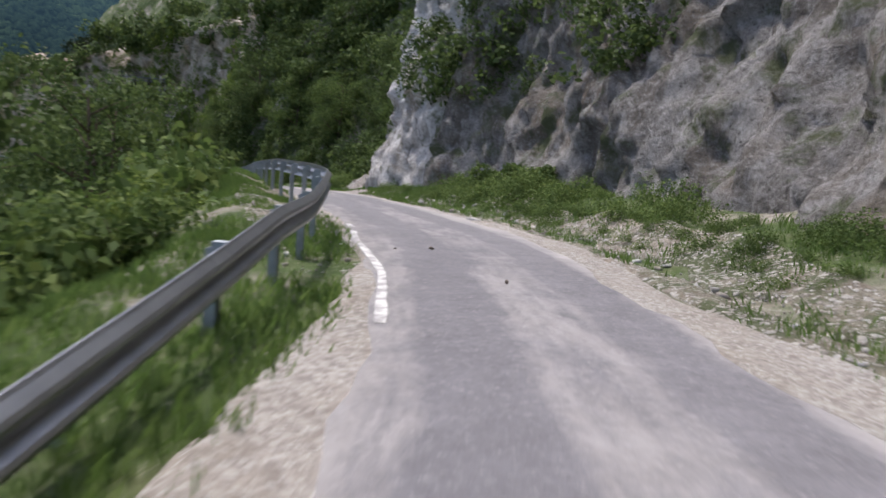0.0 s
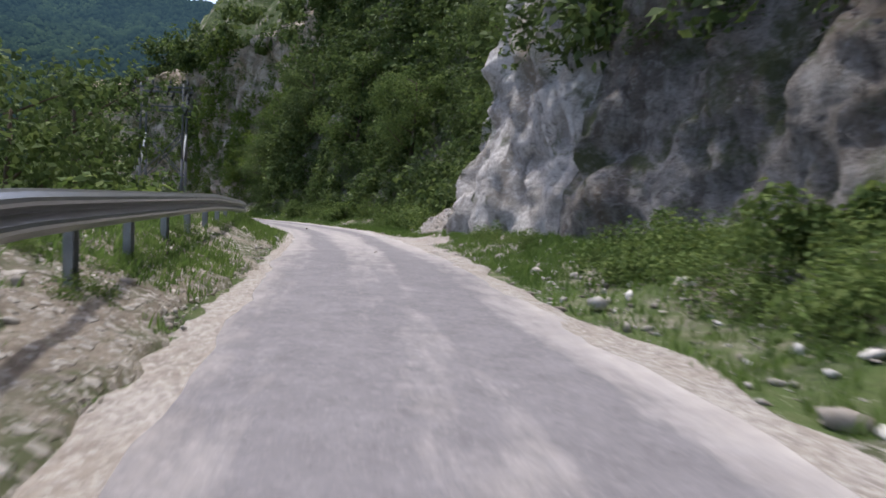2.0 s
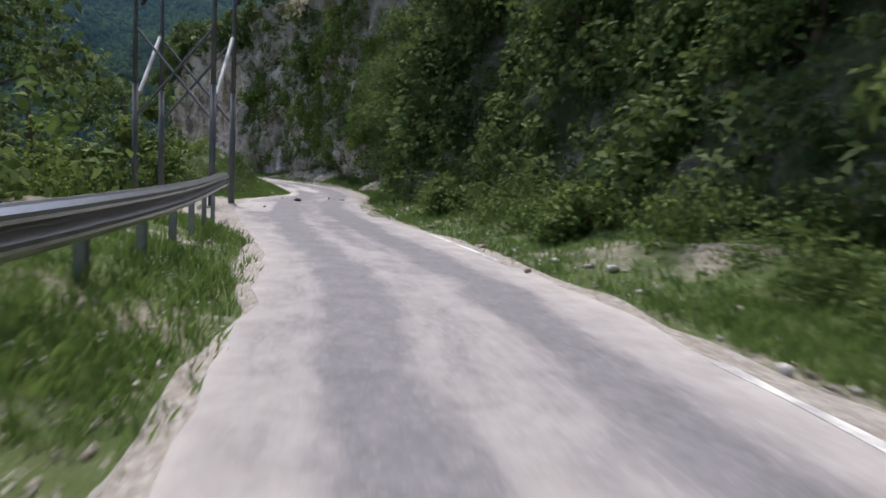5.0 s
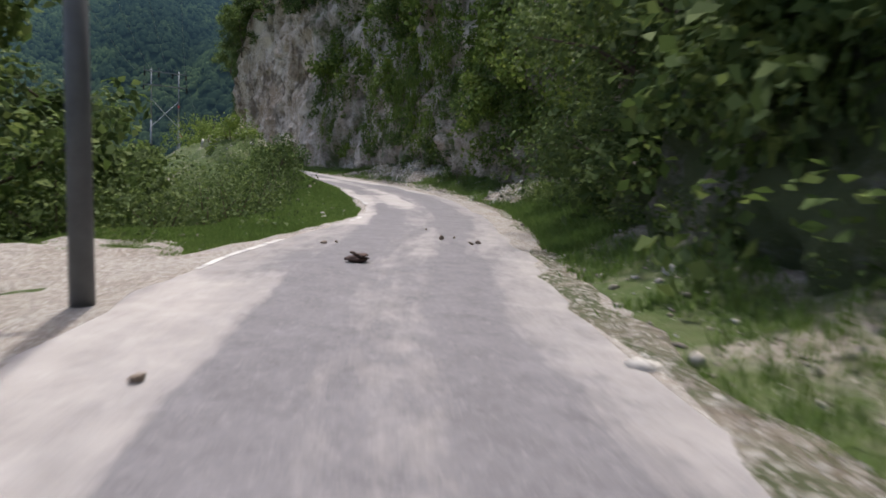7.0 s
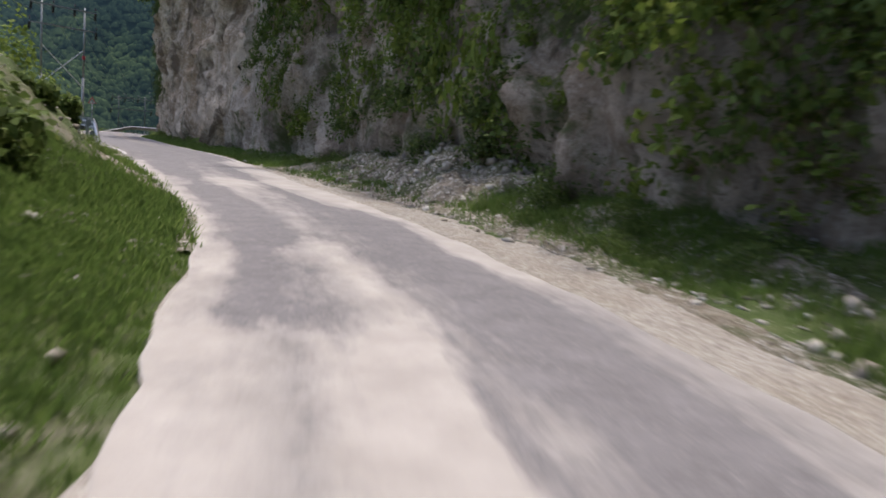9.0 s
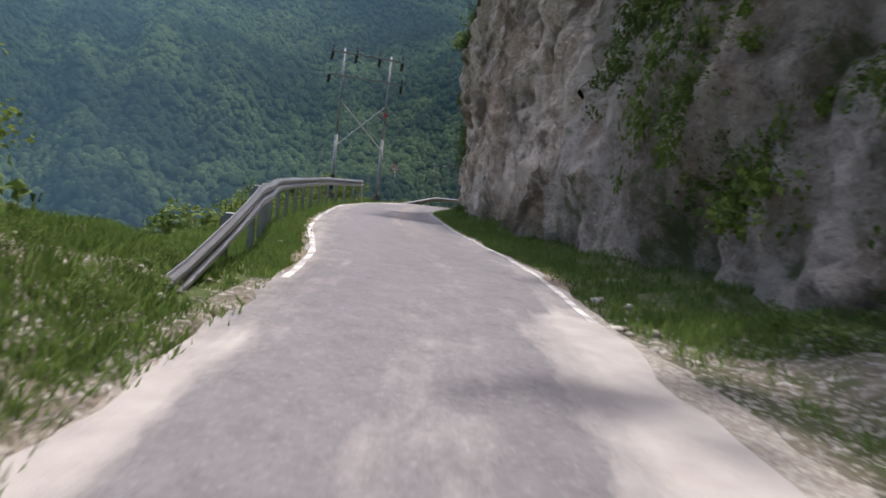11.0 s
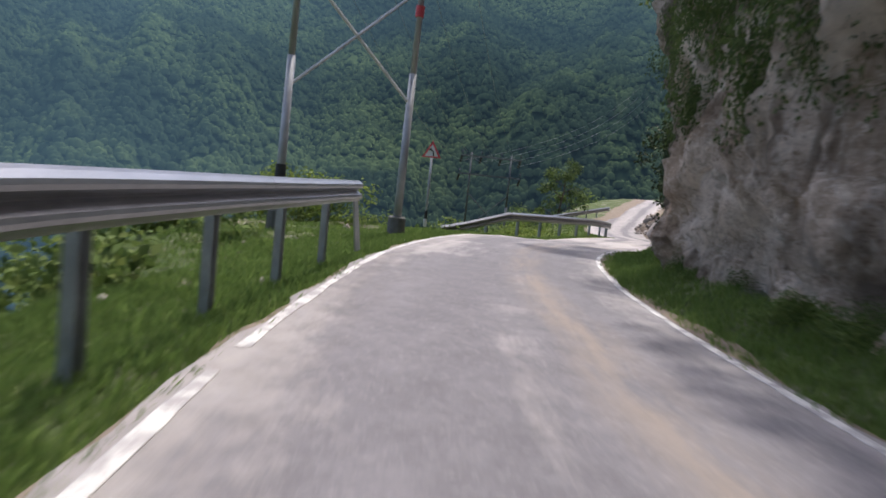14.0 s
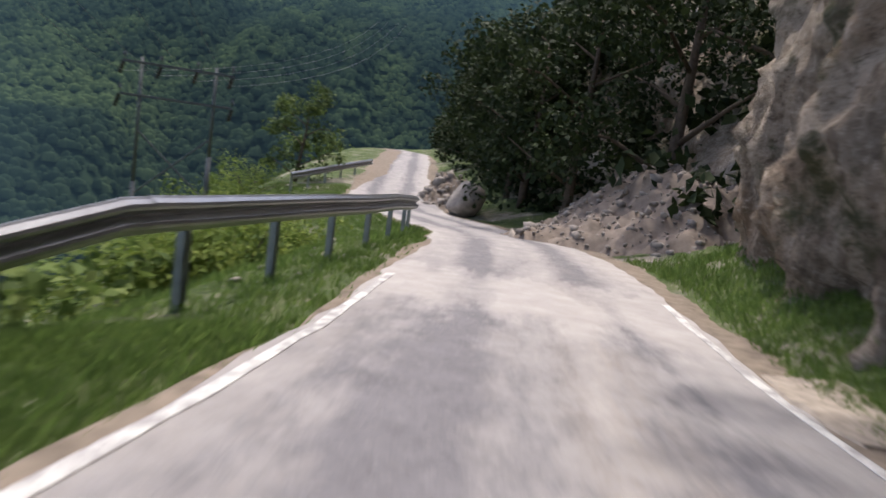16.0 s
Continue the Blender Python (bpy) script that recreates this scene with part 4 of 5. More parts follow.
def leaves(points, normals, size, seed, spread=0.7, long=1.6):
    """Kite-shaped folded leaves: arrays of vertices and faces."""
    r = np.random.default_rng(seed)
    n = len(points)
    nrm = normals + spread * r.normal(size=(n, 3))
    nrm /= np.linalg.norm(nrm, axis=1)[:, None]
    a = np.cross(nrm, r.normal(size=(n, 3)))
    a /= np.linalg.norm(a, axis=1)[:, None] + 1e-9
    b = np.cross(nrm, a)
    sz = size * r.uniform(0.55, 1.35, n)[:, None]
    tip, side = a * sz * long * 0.5, b * sz * 0.5
    fold = nrm * sz * 0.16
    v = np.stack([points - tip, points + side + fold, points + tip - fold, points - side + fold], 1)
    f = np.arange(n * 4).reshape(n, 4)
    return v.reshape(-1, 3), f


def clump(n, radius, size, seed, flat=0.8, lobes=7):
    """A bush crown: leaves on several overlapping uneven lobes."""
    r = np.random.default_rng(seed)
    c = r.normal(size=(lobes, 3)) * np.array([0.55, 0.55, 0.42 * flat]) * radius
    rad = radius * r.uniform(0.35, 0.62, lobes)
    k = r.integers(0, lobes, n)
    u = r.normal(size=(n, 3))
    u /= np.linalg.norm(u, axis=1)[:, None]
    p = c[k] + u * (rad[k] * r.uniform(0.55, 1.12, n))[:, None] * np.array([1, 1, flat])
    p[:, 2] += radius * 0.5
    nr = u + np.array([0, 0, 0.6])
    return leaves(p, nr, size, seed + 1)


CLUMPS = [clump(170, 1.0, 0.2, 100 + i, 0.75, 8) for i in range(6)]
DENSE = [clump(380, 1.0, 0.105, 260 + i, 0.8, 10) for i in range(4)]
FINE = [clump(300, 1.0, 0.135, 200 + i, 0.8, 9) for i in range(4)]
TINY = [clump(950, 1.0, 0.075, 240 + i, 0.75, 14) for i in range(4)]


def scatter(name, protos, places, sizes, mat, label, category, seed=0, squash=None):
    """One mesh of many turned and scaled copies of the given leaf clumps."""
    r = np.random.default_rng(seed)
    vs, fs, base = [], [], 0
    for p, k in zip(places, sizes):
        v, f = protos[r.integers(len(protos))]
        a = r.uniform(0, 2 * math.pi)
        c, s = math.cos(a), math.sin(a)
        sc = np.array([r.uniform(0.8, 1.2), r.uniform(0.8, 1.2), r.uniform(0.75, 1.25) * (squash or 1.0)]) * k
        w = v * sc
        w = np.stack([w[:, 0] * c - w[:, 1] * s, w[:, 0] * s + w[:, 1] * c, w[:, 2]], 1) + p
        vs.append(w)
        fs.append(f + base)
        base += len(v)
    ob = mesh_ob(name, np.concatenate(vs), np.concatenate(fs), mat)
    return tagged(ob, label, category, kind="stuff")


def on_ground(s, d):
    p = along(s, d, 0.0).reshape(-1, 3)
    p[:, 2] = ground_z(p[:, 0], p[:, 1])
    return p


def grow_on_rock(s0, s1, n, h0, h1, cover, size, mat, label, seed, protos=CLUMPS, bias=1.0, squash=None):
    """Plants rooted on the rock where patchy soil holds them."""
    r = np.random.default_rng(seed)
    s = r.uniform(s0, s1, n * 4)
    h = h0 + (h1 - h0) * r.uniform(0, 1, n * 4) ** bias
    patch = fbm(s * 0.16, h * 0.2, 0, 4, seed) * 0.5 + 0.5
    keep = np.flatnonzero(patch < cover + 0.12 * r.normal(size=n * 4))[:n]
    s, h = s[keep], h[keep]
    d = rock_surface(s, h)
    p = along(s, d + 0.05, h)
    scatter("wall_plants", protos, p, r.uniform(size * 0.55, size * 1.35, len(p)), mat, label, "plants", seed, squash)


# rock plants: fine leaves low down, coarser clumps higher up
grow_on_rock(6, 44, 60, 5, 15, 0.42, 1.0, M_LEAF_DARK, "dark shrubs on ledges of the pale rock", 301, FINE)
grow_on_rock(44, 60, 60, 4, 16, 0.5, 1.0, M_LEAF_DARK, "dark shrubs on ledges of the pale rock", 302, FINE)
grow_on_rock(58, 64, 7, 2.5, 9, 0.5, 0.5, M_LEAF, "small green shrub clinging to the pale rock", 309, FINE)
grow_on_rock(66, 99, 220, 0.2, 7, 0.85, 0.9, M_LEAF_DARK, "dense dark green creepers and shrubs on rock", 303, FINE)
grow_on_rock(66, 99, 240, 6, 17, 0.85, 1.1, M_LEAF_DARK, "dense dark green creepers and shrubs on rock", 313, FINE)
grow_on_rock(66, 99, 150, 0.5, 15, 0.6, 0.7, M_LEAF, "mid green shrubs on the rock slope", 304, FINE)
grow_on_rock(106, 134, 120, 0.6, 6, 0.5, 0.5, M_LEAF_LIGHT, "hanging dark green plants on brown rock", 305, FINE)
grow_on_rock(97, 134, 120, 5, 17, 0.55, 0.75, M_LEAF_LIGHT, "hanging dark green plants on brown rock", 315)
grow_on_rock(97, 132, 110, 0.5, 14, 0.45, 0.6, M_LEAF, "mid green shrubs on brown rock", 306, FINE)
grow_on_rock(134, 166, 130, 11.2, 14.5, 1.3, 0.9, M_LEAF_DARK, "dark bushes along the top of the tan rock", 307)
grow_on_rock(60, 134, 100, 14.5, 18.5, 1.3, 1.4, M_LEAF_DARK, "dark bushes along the top of the rock wall", 316)
grow_on_rock(100, 134, 150, 1.5, 12, 0.55, 0.42, M_LEAF_LIGHT, "creepers hanging down the brown rock", 317, FINE, 1.0, 2.6)
grow_on_rock(154, 164, 150, 2.2, 13, 0.8, 0.34, M_LEAF_DARK, "dark moss and creepers hanging on the tan rock", 321, TINY, 1.0, 2.4)
grow_on_rock(101, 113, 34, 1.5, 7, 0.9, 0.8, M_LEAF_LIGHT, "bright leafy creepers hanging over the dark rock", 318, FINE, 1.0, 1.6)
grow_on_rock(70, 98, 110, 1.0, 10, 0.6, 0.45, M_LEAF, "creepers hanging down the overgrown rock", 319, FINE, 1.0, 2.2)
grow_on_rock(126, 135.5, 80, 0.8, 14, 0.55, 0.45, M_LEAF, "dark shrubs at the turn of the rock wall", 320, FINE, 1.0, 1.5)
grow_on_rock(98, 106, 110, 0.2, 5.5, 0.95, 0.55, M_LEAF_DARK, "dark undergrowth crowding the foot of the rock", 322, FINE, 1.2)
grow_on_rock(109, 114, 50, 1.0, 7, 0.9, 0.5, M_LEAF, "leafy green creepers hanging over the brown rock", 324, FINE, 1.0, 1.5)
grow_on_rock(117, 123, 30, 0.2, 2.4, 0.8, 0.4, M_LEAF_DARK, "dark bushes in the hollow of the brown rock", 323, FINE, 1.2)
grow_on_rock(181, 262, 270, 0.5, 9, 0.75, 1.2, M_LEAF_SHADED, "dark green thicket on the wooded slope", 308)


def hill_plants(s0, s1, d0, d1, n, size, mat, label, seed, protos=CLUMPS, sink=0.25):
    r = np.random.default_rng(seed)
    s, d = r.uniform(s0, s1, n), r.uniform(d0, d1, n)
    if d0 > 0:
        d = ROCK_D(s) + d + ROCK_LEAN(s) * 6
    p = on_ground(s, d)
    k = r.uniform(size * 0.6, size * 1.4, n)
    p[:, 2] -= k * sink
    scatter("hillside_plants", protos, p, k, mat, label, "plants", seed)


hill_plants(48, 132, 9, 22, 125, 2.5, M_LEAF_DARK, "dark forest cover above the rock wall", 331)
hill_plants(130, 260, 4, 16, 80, 2.2, M_LEAF_SHADED, "dark forest cover above the rock wall", 332)
hill_plants(20, 130, -28, -8, 110, 1.9, M_LEAF_DARK, "dark shrubs on the slope below the road", 333, DENSE)
hill_plants(130, 262, -30, -8, 120, 1.8, M_LEAF, "green shrubs on the slope below the road", 334, DENSE)
hill_plants(20, 82, -8, -4.4, 110, 1.0, M_LEAF, "green shrubs behind the guard rail", 335, FINE)
hill_plants(128, 200, -7.5, -4.2, 90, 0.7, M_LEAF, "low green shrubs behind the guard rail", 336, FINE)


def bank_plants(rows, mat, label, seed):
    """Shrubs at the foot of the rock: rows of s from, s to, d from, d to, number, size."""
    r = np.random.default_rng(seed)
    P, Kz = [], []
    for s0, s1, d0, d1, n, size in rows:
        p = on_ground(r.uniform(s0, s1, n), r.uniform(d0, d1, n))
        k = r.uniform(size * 0.6, size * 1.4, n)
        p[:, 2] -= 0.2 * k
        P.append(p)
        Kz.append(k)
    scatter("bank_shrubs", TINY, np.concatenate(P), np.concatenate(Kz), mat, label, "shrubs", seed)


bank_plants([(26, 44, 3.2, 4.8, 44, 0.3), (38, 46, 3.4, 5.0, 16, 0.45), (44, 54, 3.5, 5.4, 52, 0.45), (55, 60, 3.0, 3.8, 10, 0.3), (68, 96, 3.8, 5.4, 60, 0.6), (100, 128, 3.6, 4.8, 26, 0.4), (136, 174, 3.0, 3.6, 40, 0.22)], M_LEAF, "green shrubs at the foot of the rock", 341)
bank_plants([(112, 129, -4.8, -2.4, 60, 0.2), (110, 129, 3.1, 4.6, 60, 0.24), (47, 70, -3.6, -2.4, 40, 0.16), (30, 44, 2.8, 4.2, 40, 0.16), (96, 106, 3.8, 5.4, 40, 0.45)], M_LEAF, "low green weeds on stony ground", 342)


# grass
def grass(n, s0, s1, d0, d1, height, seed, label, gaps=-1.0):
    r = np.random.default_rng(seed)
    s = r.uniform(s0, s1, n)
    d = d0(s) + (d1(s) - d0(s)) * r.uniform(0, 1, n)
    keep = fbm(s * 0.5, d * 0.5, 0, 3, 77) > gaps + 0.2 * r.normal(size=n)
    s, d = s[keep], d[keep]
    p = on_ground(s, d)
    n = len(p)
    blades = 5
    p = np.repeat(p, blades, 0) + r.normal(size=(n * blades, 3)) * [0.05, 0.05, 0]
    a = r.uniform(0, 2 * math.pi, n * blades)
    w = r.uniform(0.005, 0.011, n * blades)[:, None]
    hgt = (height * r.uniform(0.4, 1.3, n * blades))[:, None]
    side = np.stack([np.cos(a), np.sin(a), a * 0], 1)
    bend = np.stack([-np.sin(a), np.cos(a), a * 0], 1) * hgt * r.uniform(0.1, 0.7, n * blades)[:, None]
    up = np.array([0, 0, 1.0])
    v = np.stack([p - side * w, p + side * w, p + side * w * 0.7 + bend * 0.4 + up * hgt * 0.6, p + bend + up * hgt], 1)
    ob = mesh_ob("grass", v.reshape(-1, 3), np.arange(n * blades * 4).reshape(-1, 4), M_GRASS)
    tagged(ob, label, "grass", kind="stuff")


grass(1800, 53, 61, lambda s: s * 0 + 2.3, lambda s: s * 0 + 4.2, 0.13, 406, "rough grass below the pale spur")
grass(9500, 24, 82, lambda s: SH_L(s) - 2.2, lambda s: SH_L(s) + 0.1, 0.14, 401, "thin green roadside grass between pale stones", -0.3)
grass(26000, 94, 114, lambda s: SH_L(s) - 2.3, lambda s: SH_L(s) + 0.04, 0.065, 402, "thick green grass on the outer verge", -2.5)
grass(7000, 112, 128, lambda s: SH_L(s) - 3.0, lambda s: SH_L(s) + 0.08, 0.13, 407, "patchy green grass on the stony bank", -0.4)
grass(20000, 128, 172, lambda s: SH_L(s) - 2.0, lambda s: SH_L(s) + 0.02, 0.085, 412, "short bright green verge grass")
grass(24000, 128, 200, lambda s: SH_L(s) - 4.2, lambda s: SH_L(s) + 0.1, 0.1, 403, "short bright green verge grass")
grass(11000, 24, 128, lambda s: SH_R(s) - 0.05, lambda s: ROCK_D(s) - 0.2, 0.14, 404, "rough green grass below the rock", -0.35)
grass(10500, 128, 182, lambda s: SH_R(s) - 0.1, lambda s: ROCK_D(s) + 0.1, 0.12, 405, "bright green grass strip below the rock")


grass(14000, 40, 72, lambda s: SH_L(s) - 2.0, lambda s: SH_L(s) - 0.2, 0.11, 408, "weedy green grass over the rubble bank", -0.02)
grass(11000, 108, 130, lambda s: SH_R(s) + 0.3, lambda s: ROCK_D(s) + 0.1, 0.15, 409, "tufts of green grass on the brown scree", 0.0)
grass(5200, 96, 109, lambda s: SH_R(s) - 0.1, lambda s: ROCK_D(s) - 0.2, 0.15, 410, "thick bright grass below the dark undergrowth", -2.0)
grass(15000, 111, 130, lambda s: SH_L(s) - 2.8, lambda s: SH_L(s) - 0.12, 0.12, 411, "green weeds between the stones of the outer bank", -0.3)


grass(2600, 63, 74, lambda s: SH_R(s) + 0.1, lambda s: SH_R(s) + 2.0, 0.13, 413, "rough green grass behind the pale spur", -0.6)


# ================= stones =================
def stone_proto(seed, sub=1):
    r = np.random.default_rng(seed)
    bm = bmesh.new()
    bmesh.ops.create_icosphere(bm, subdivisions=sub, radius=1.0)
    v = np.array([x.co[:] for x in bm.verts])
    f = np.array([[x.index for x in q.verts] for q in bm.faces])
    bm.free()
    for _ in range(12):                        # cut flat facets
        nrm = r.normal(size=3)
        nrm /= np.linalg.norm(nrm)
        over = v @ nrm - r.uniform(0.4, 0.8)
        v = v - np.outer(np.maximum(over, 0), nrm)
    v = v * r.uniform(0.45, 1.15, 3)
    return v, f


STONES = [stone_proto(500 + i) for i in range(6)]


def stones(n, s0, s1, d0, d1, size, mat, label, seed, sink=0.3):
    r = np.random.default_rng(seed)
    s = r.uniform(s0, s1, n)
    d = d0(s) + (d1(s) - d0(s)) * r.uniform(0, 1, n)
    p = on_ground(s, d)
    k = size * np.exp(r.normal(size=n) * 0.55)
    p[:, 2] += k * (0.6 - sink)
    scatter("loose_stones", STONES, p, k, mat, label, "stones", seed, 0.7)


stones(3200, 34, 82, lambda s: SH_L(s) - 0.9, lambda s: SH_L(s) + 0.5, 0.019, M_STONE, "pale stones strewn along the verge", 511)
stones(2000, 24, 70, lambda s: SH_R(s) - 0.5, lambda s: SH_R(s) + 1.3, 0.035, M_STONE, "white rubble below the rock cut", 512)
stones(260, 26, 54, lambda s: SH_R(s) - 0.1, lambda s: SH_R(s) + 1.5, 0.048, M_STONE, "pale broken blocks below the rock cut", 519)
stones(1600, 70, 130, lambda s: SH_R(s) - 0.4, lambda s: SH_R(s) + 1.0, 0.032, M_STONE, "pale rubble along the road", 513)
stones(1200, 84, 128, lambda s: SH_L(s) - 2.5, lambda s: SH_L(s) + 0.3, 0.03, M_STONE, "pale rubble on the outer bank", 514)
stones(160, 130, 180, lambda s: s * 0 - 4.5, lambda s: s * 0 - 2.2, 0.05, M_STONE, "few pale stones in the verge grass", 515)

stones(9500, 41, 70, lambda s: SH_L(s) - 1.6, lambda s: SH_L(s) + 0.15, 0.02, M_STONE, "pale rubble covering the bank below the rail", 520)
stones(4500, 111, 129, lambda s: SH_L(s) - 2.6, lambda s: SH_L(s) - 0.2, 0.026, M_STONE, "pale stones bedded in the grassy bank", 521)
stones(6000, 109, 129, lambda s: SH_R(s) - 0.2, lambda s: ROCK_D(s) + 0.2, 0.024, M_STONE, "pale scree at the foot of the brown rock", 522)
stones(110, 46, 66, lambda s: SH_L(s) - 1.3, lambda s: SH_L(s) - 0.1, 0.045, M_STONE, "pale angular blocks lying in the verge", 516)

stones(2200, 59, 72, lambda s: SH_L(s) - 1.7, lambda s: SH_L(s) + 0.1, 0.022, M_STONE, "pale rubble spread over the verge grass", 517)
stones(600, 54, 67, lambda s: s * 0 + 2.2, lambda s: s * 0 + 4.0, 0.038, M_STONE, "white rubble below the pale spur", 518)


def heap(name, s, d, rx, ry, hgt, mat, label, category, seed, stone_mat=None, n=240, rz=None, big=0.042):
    """A pile of slid rubble: an uneven mound with stones bedded in it."""
    base = thing(name, (*along(s, d, 0)[:2], 0), heading(s) if rz is None else rz, label, category)
    g = np.linspace(-1.15, 1.15, 64)
    u, v = np.meshgrid(g, g, indexing="ij")
    r = np.hypot(u, v) * (1 + 0.18 * fbm(u * 1.7, v * 1.7, 0, 3, seed))
    z = hgt * np.clip(1 - r, 0, 1) ** 0.85 * (1 + 0.42 * fbm(u * 3.2, v * 3.2, 0, 4, seed + 3)) + (0.17 if hgt > 0.9 else 0.06) * fbm(u * 13, v * 13, 0, 4, seed + 5) - 0.18 * smooth(0.75, 1.1, r)
    wp = np.array([(base.matrix_basis @ Vector((a * rx, b * ry, 0)))[:2] for a, b in zip(u.ravel(), v.ravel())])
    gz = ground_z(wp[:, 0], wp[:, 1])
    P = np.stack([u.ravel() * rx, v.ravel() * ry, z.ravel() + gz], 1)
    mesh_ob("mound", P, grid_faces(64, 64), mat, base)
    rr = np.random.default_rng(seed)
    pick = rr.choice(np.flatnonzero(r.ravel() < 1.05), n)
    vs, fs, k0 = [], [], 0
    for i in pick:
        a, f = STONES[rr.integers(len(STONES))]
        k = big * math.exp(rr.normal() * 0.7)
        vs.append(a * k + P[i] + rr.normal(size=3) * [0.05, 0.05, 0.01])
        fs.append(f + k0)
        k0 += len(a)
    ob = mesh_ob("rubble", np.concatenate(vs), np.concatenate(fs), stone_mat or M_STONE, base)
    tagged(ob, kind="stuff")
    return base


# ================= power line =================
def insulator(parent, at, hang):
    """A pin insulator above the arm and a strain insulator hanging at a slant."""
    bm = bmesh.new()
    x, y, z = at
    for k, r in enumerate((0.06, 0.085, 0.075, 0.05)):
        tube(bm, [(x, y, z + 0.12 + 0.06 * k), (x, y, z + 0.17 + 0.06 * k)], [r, r * 0.6], 10)
    tube(bm, [(x, y, z), (x, y, z + 0.14)], [0.015, 0.015], 6)
    part("pin_insulator", bm, M_INSUL, parent)
    bm = bmesh.new()
    a, b = Vector((x, y, z - 0.05)), Vector((x + hang[0], y + hang[1], z - 0.6))
    for k in range(5):
        p, q = a.lerp(b, 0.15 + 0.17 * k), a.lerp(b, 0.26 + 0.17 * k)
        tube(bm, [p, q], [0.095, 0.055], 10)
    tube(bm, [a, b], [0.02, 0.02], 6)
    part("strain_insulator", bm, M_INSUL, parent)


def double_pole(feet, top, label, arms=(0.0, -1.3), span=4.3, footing=True, braces=True, group="double electricity poles", steel=None, tilt=0.0):
    """Two steel tube poles with two cross-arms, an X brace and insulators; feet: world places."""
    f0, f1 = Vector(feet[0]), Vector(feet[1])
    ob = thing("electricity_pole", f0, 0, label, "electricity pole", group)
    o = Vector((0, 0, 0))
    w = f1 - f0
    across = Vector((w.x, w.y, 0)).normalized()
    for base in (o, w):
        bm = bmesh.new()
        h = top - f0.z
        tube(bm, [base + Vector((0, 0, -0.3)), base + Vector((0, 0, 0.45 * (h - base.z)))], [0.1, 0.085], 12)
        tube(bm, [Vector((base.x, base.y, base.z + 0.45 * (h - base.z))), Vector((base.x, base.y, h + 0.25))], [0.075, 0.055], 12)
        part("pole", bm, steel or M_POLE, ob, smooth_shade=True)
        if footing:
            bm = bmesh.new()
            tube(bm, [base + Vector((0, 0, -0.35)), base + Vector((0, 0, 0.42)), base + Vector((0, 0, 0.46))], [0.22, 0.2, 0.16], 14)
            part("footing", bm, M_CONC, ob, "rough grey concrete footing")
    mid = w * 0.5
    h = top - f0.z
    hang = (-across.y * 0.25 + across.x * 0.12, across.x * 0.25 + across.y * 0.12)
    for k, dz in enumerate(arms):
        bm = bmesh.new()
        c = Vector((mid.x, mid.y, h + dz))
        ang = math.atan2(across.y, across.x)
        box(bm, (span, 0.06, 0.1), Matrix.Translation(c + Vector((-across.y, across.x, 0)) * 0.09) @ Matrix.Rotation(ang, 4, "Z"), 0.006)
        part("cross_arm", bm, steel or M_POLE, ob)
        for u in ((-0.48, -0.16, 0.16, 0.48) if k == 0 else (-0.5, 0.5)):
            p = c + across * (u * span) + Vector((-across.y, across.x, 0)) * 0.09
            insulator(ob, (p.x, p.y, p.z + 0.05), hang)
    if braces:
        z0, z1 = h - 2.7, h - 5.2
        for a, b in ((0.02, 0.98), (0.98, 0.02)):
            bm = bmesh.new()
            p, q = w * a, w * b
            tube(bm, [(p.x, p.y, z0), (q.x, q.y, z1)], [0.04, 0.04], 6)
            part("brace", bm, steel or M_BRACE, ob)
    side = Vector((-across.y, across.x, 0))
    if tilt:                                  # the pair has settled sideways
        ob.matrix_basis = ob.matrix_basis @ Matrix.Rotation(radians(tilt), 4, side)
    return ob, ob.matrix_basis @ Vector((mid.x, mid.y, h)), across


def sleeve(pole, at, z0, z1, r, mat, label):
    bm = bmesh.new()
    tube(bm, [(at[0], at[1], z0), (at[0], at[1], z1)], [r, r], 12)
    part("band", bm, mat, pole, label)


def footed(x, y):
    return (x, y, float(ground_z(np.array([x]), np.array([y]))[0]))


P1, TOP1, AX1 = double_pole([footed(-22.07, 56.74), footed(-24.61, 56.51)], 7.8, "dark steel double electricity pole among roadside shrubs", (0.0, -1.15), 3.3, footing=False, steel=M_POLE_DARK)
P1B, TOP1B, AX1B = double_pole([footed(-22.77, 58.66), footed(-25.31, 58.43)], 7.8, "dark steel double electricity pole behind its twin", (0.0, -1.15), 3.3, footing=False, steel=M_POLE_DARK)
P2, TOP2, AX2 = double_pole([footed(-73.55, 107.7), footed(-74.4, 105.07)], 7.95, "tall leaning grey steel double electricity pole with concrete footings", tilt=-0.7)
P3, TOP3, AX3 = double_pole([footed(-96.3, 134.0), footed(-98.3, 132.0)], 3.0, "far steel double electricity pole standing below the road", footing=False, steel=M_POLE_DARK)
sleeve(P2, (0, 0), 5.0, 5.25, 0.1, M_RED, "faded red clamp band")
sleeve(P2, (-0.85, -2.63), 0.5, 1.35, 0.115, M_BLACK, "black painted base band")
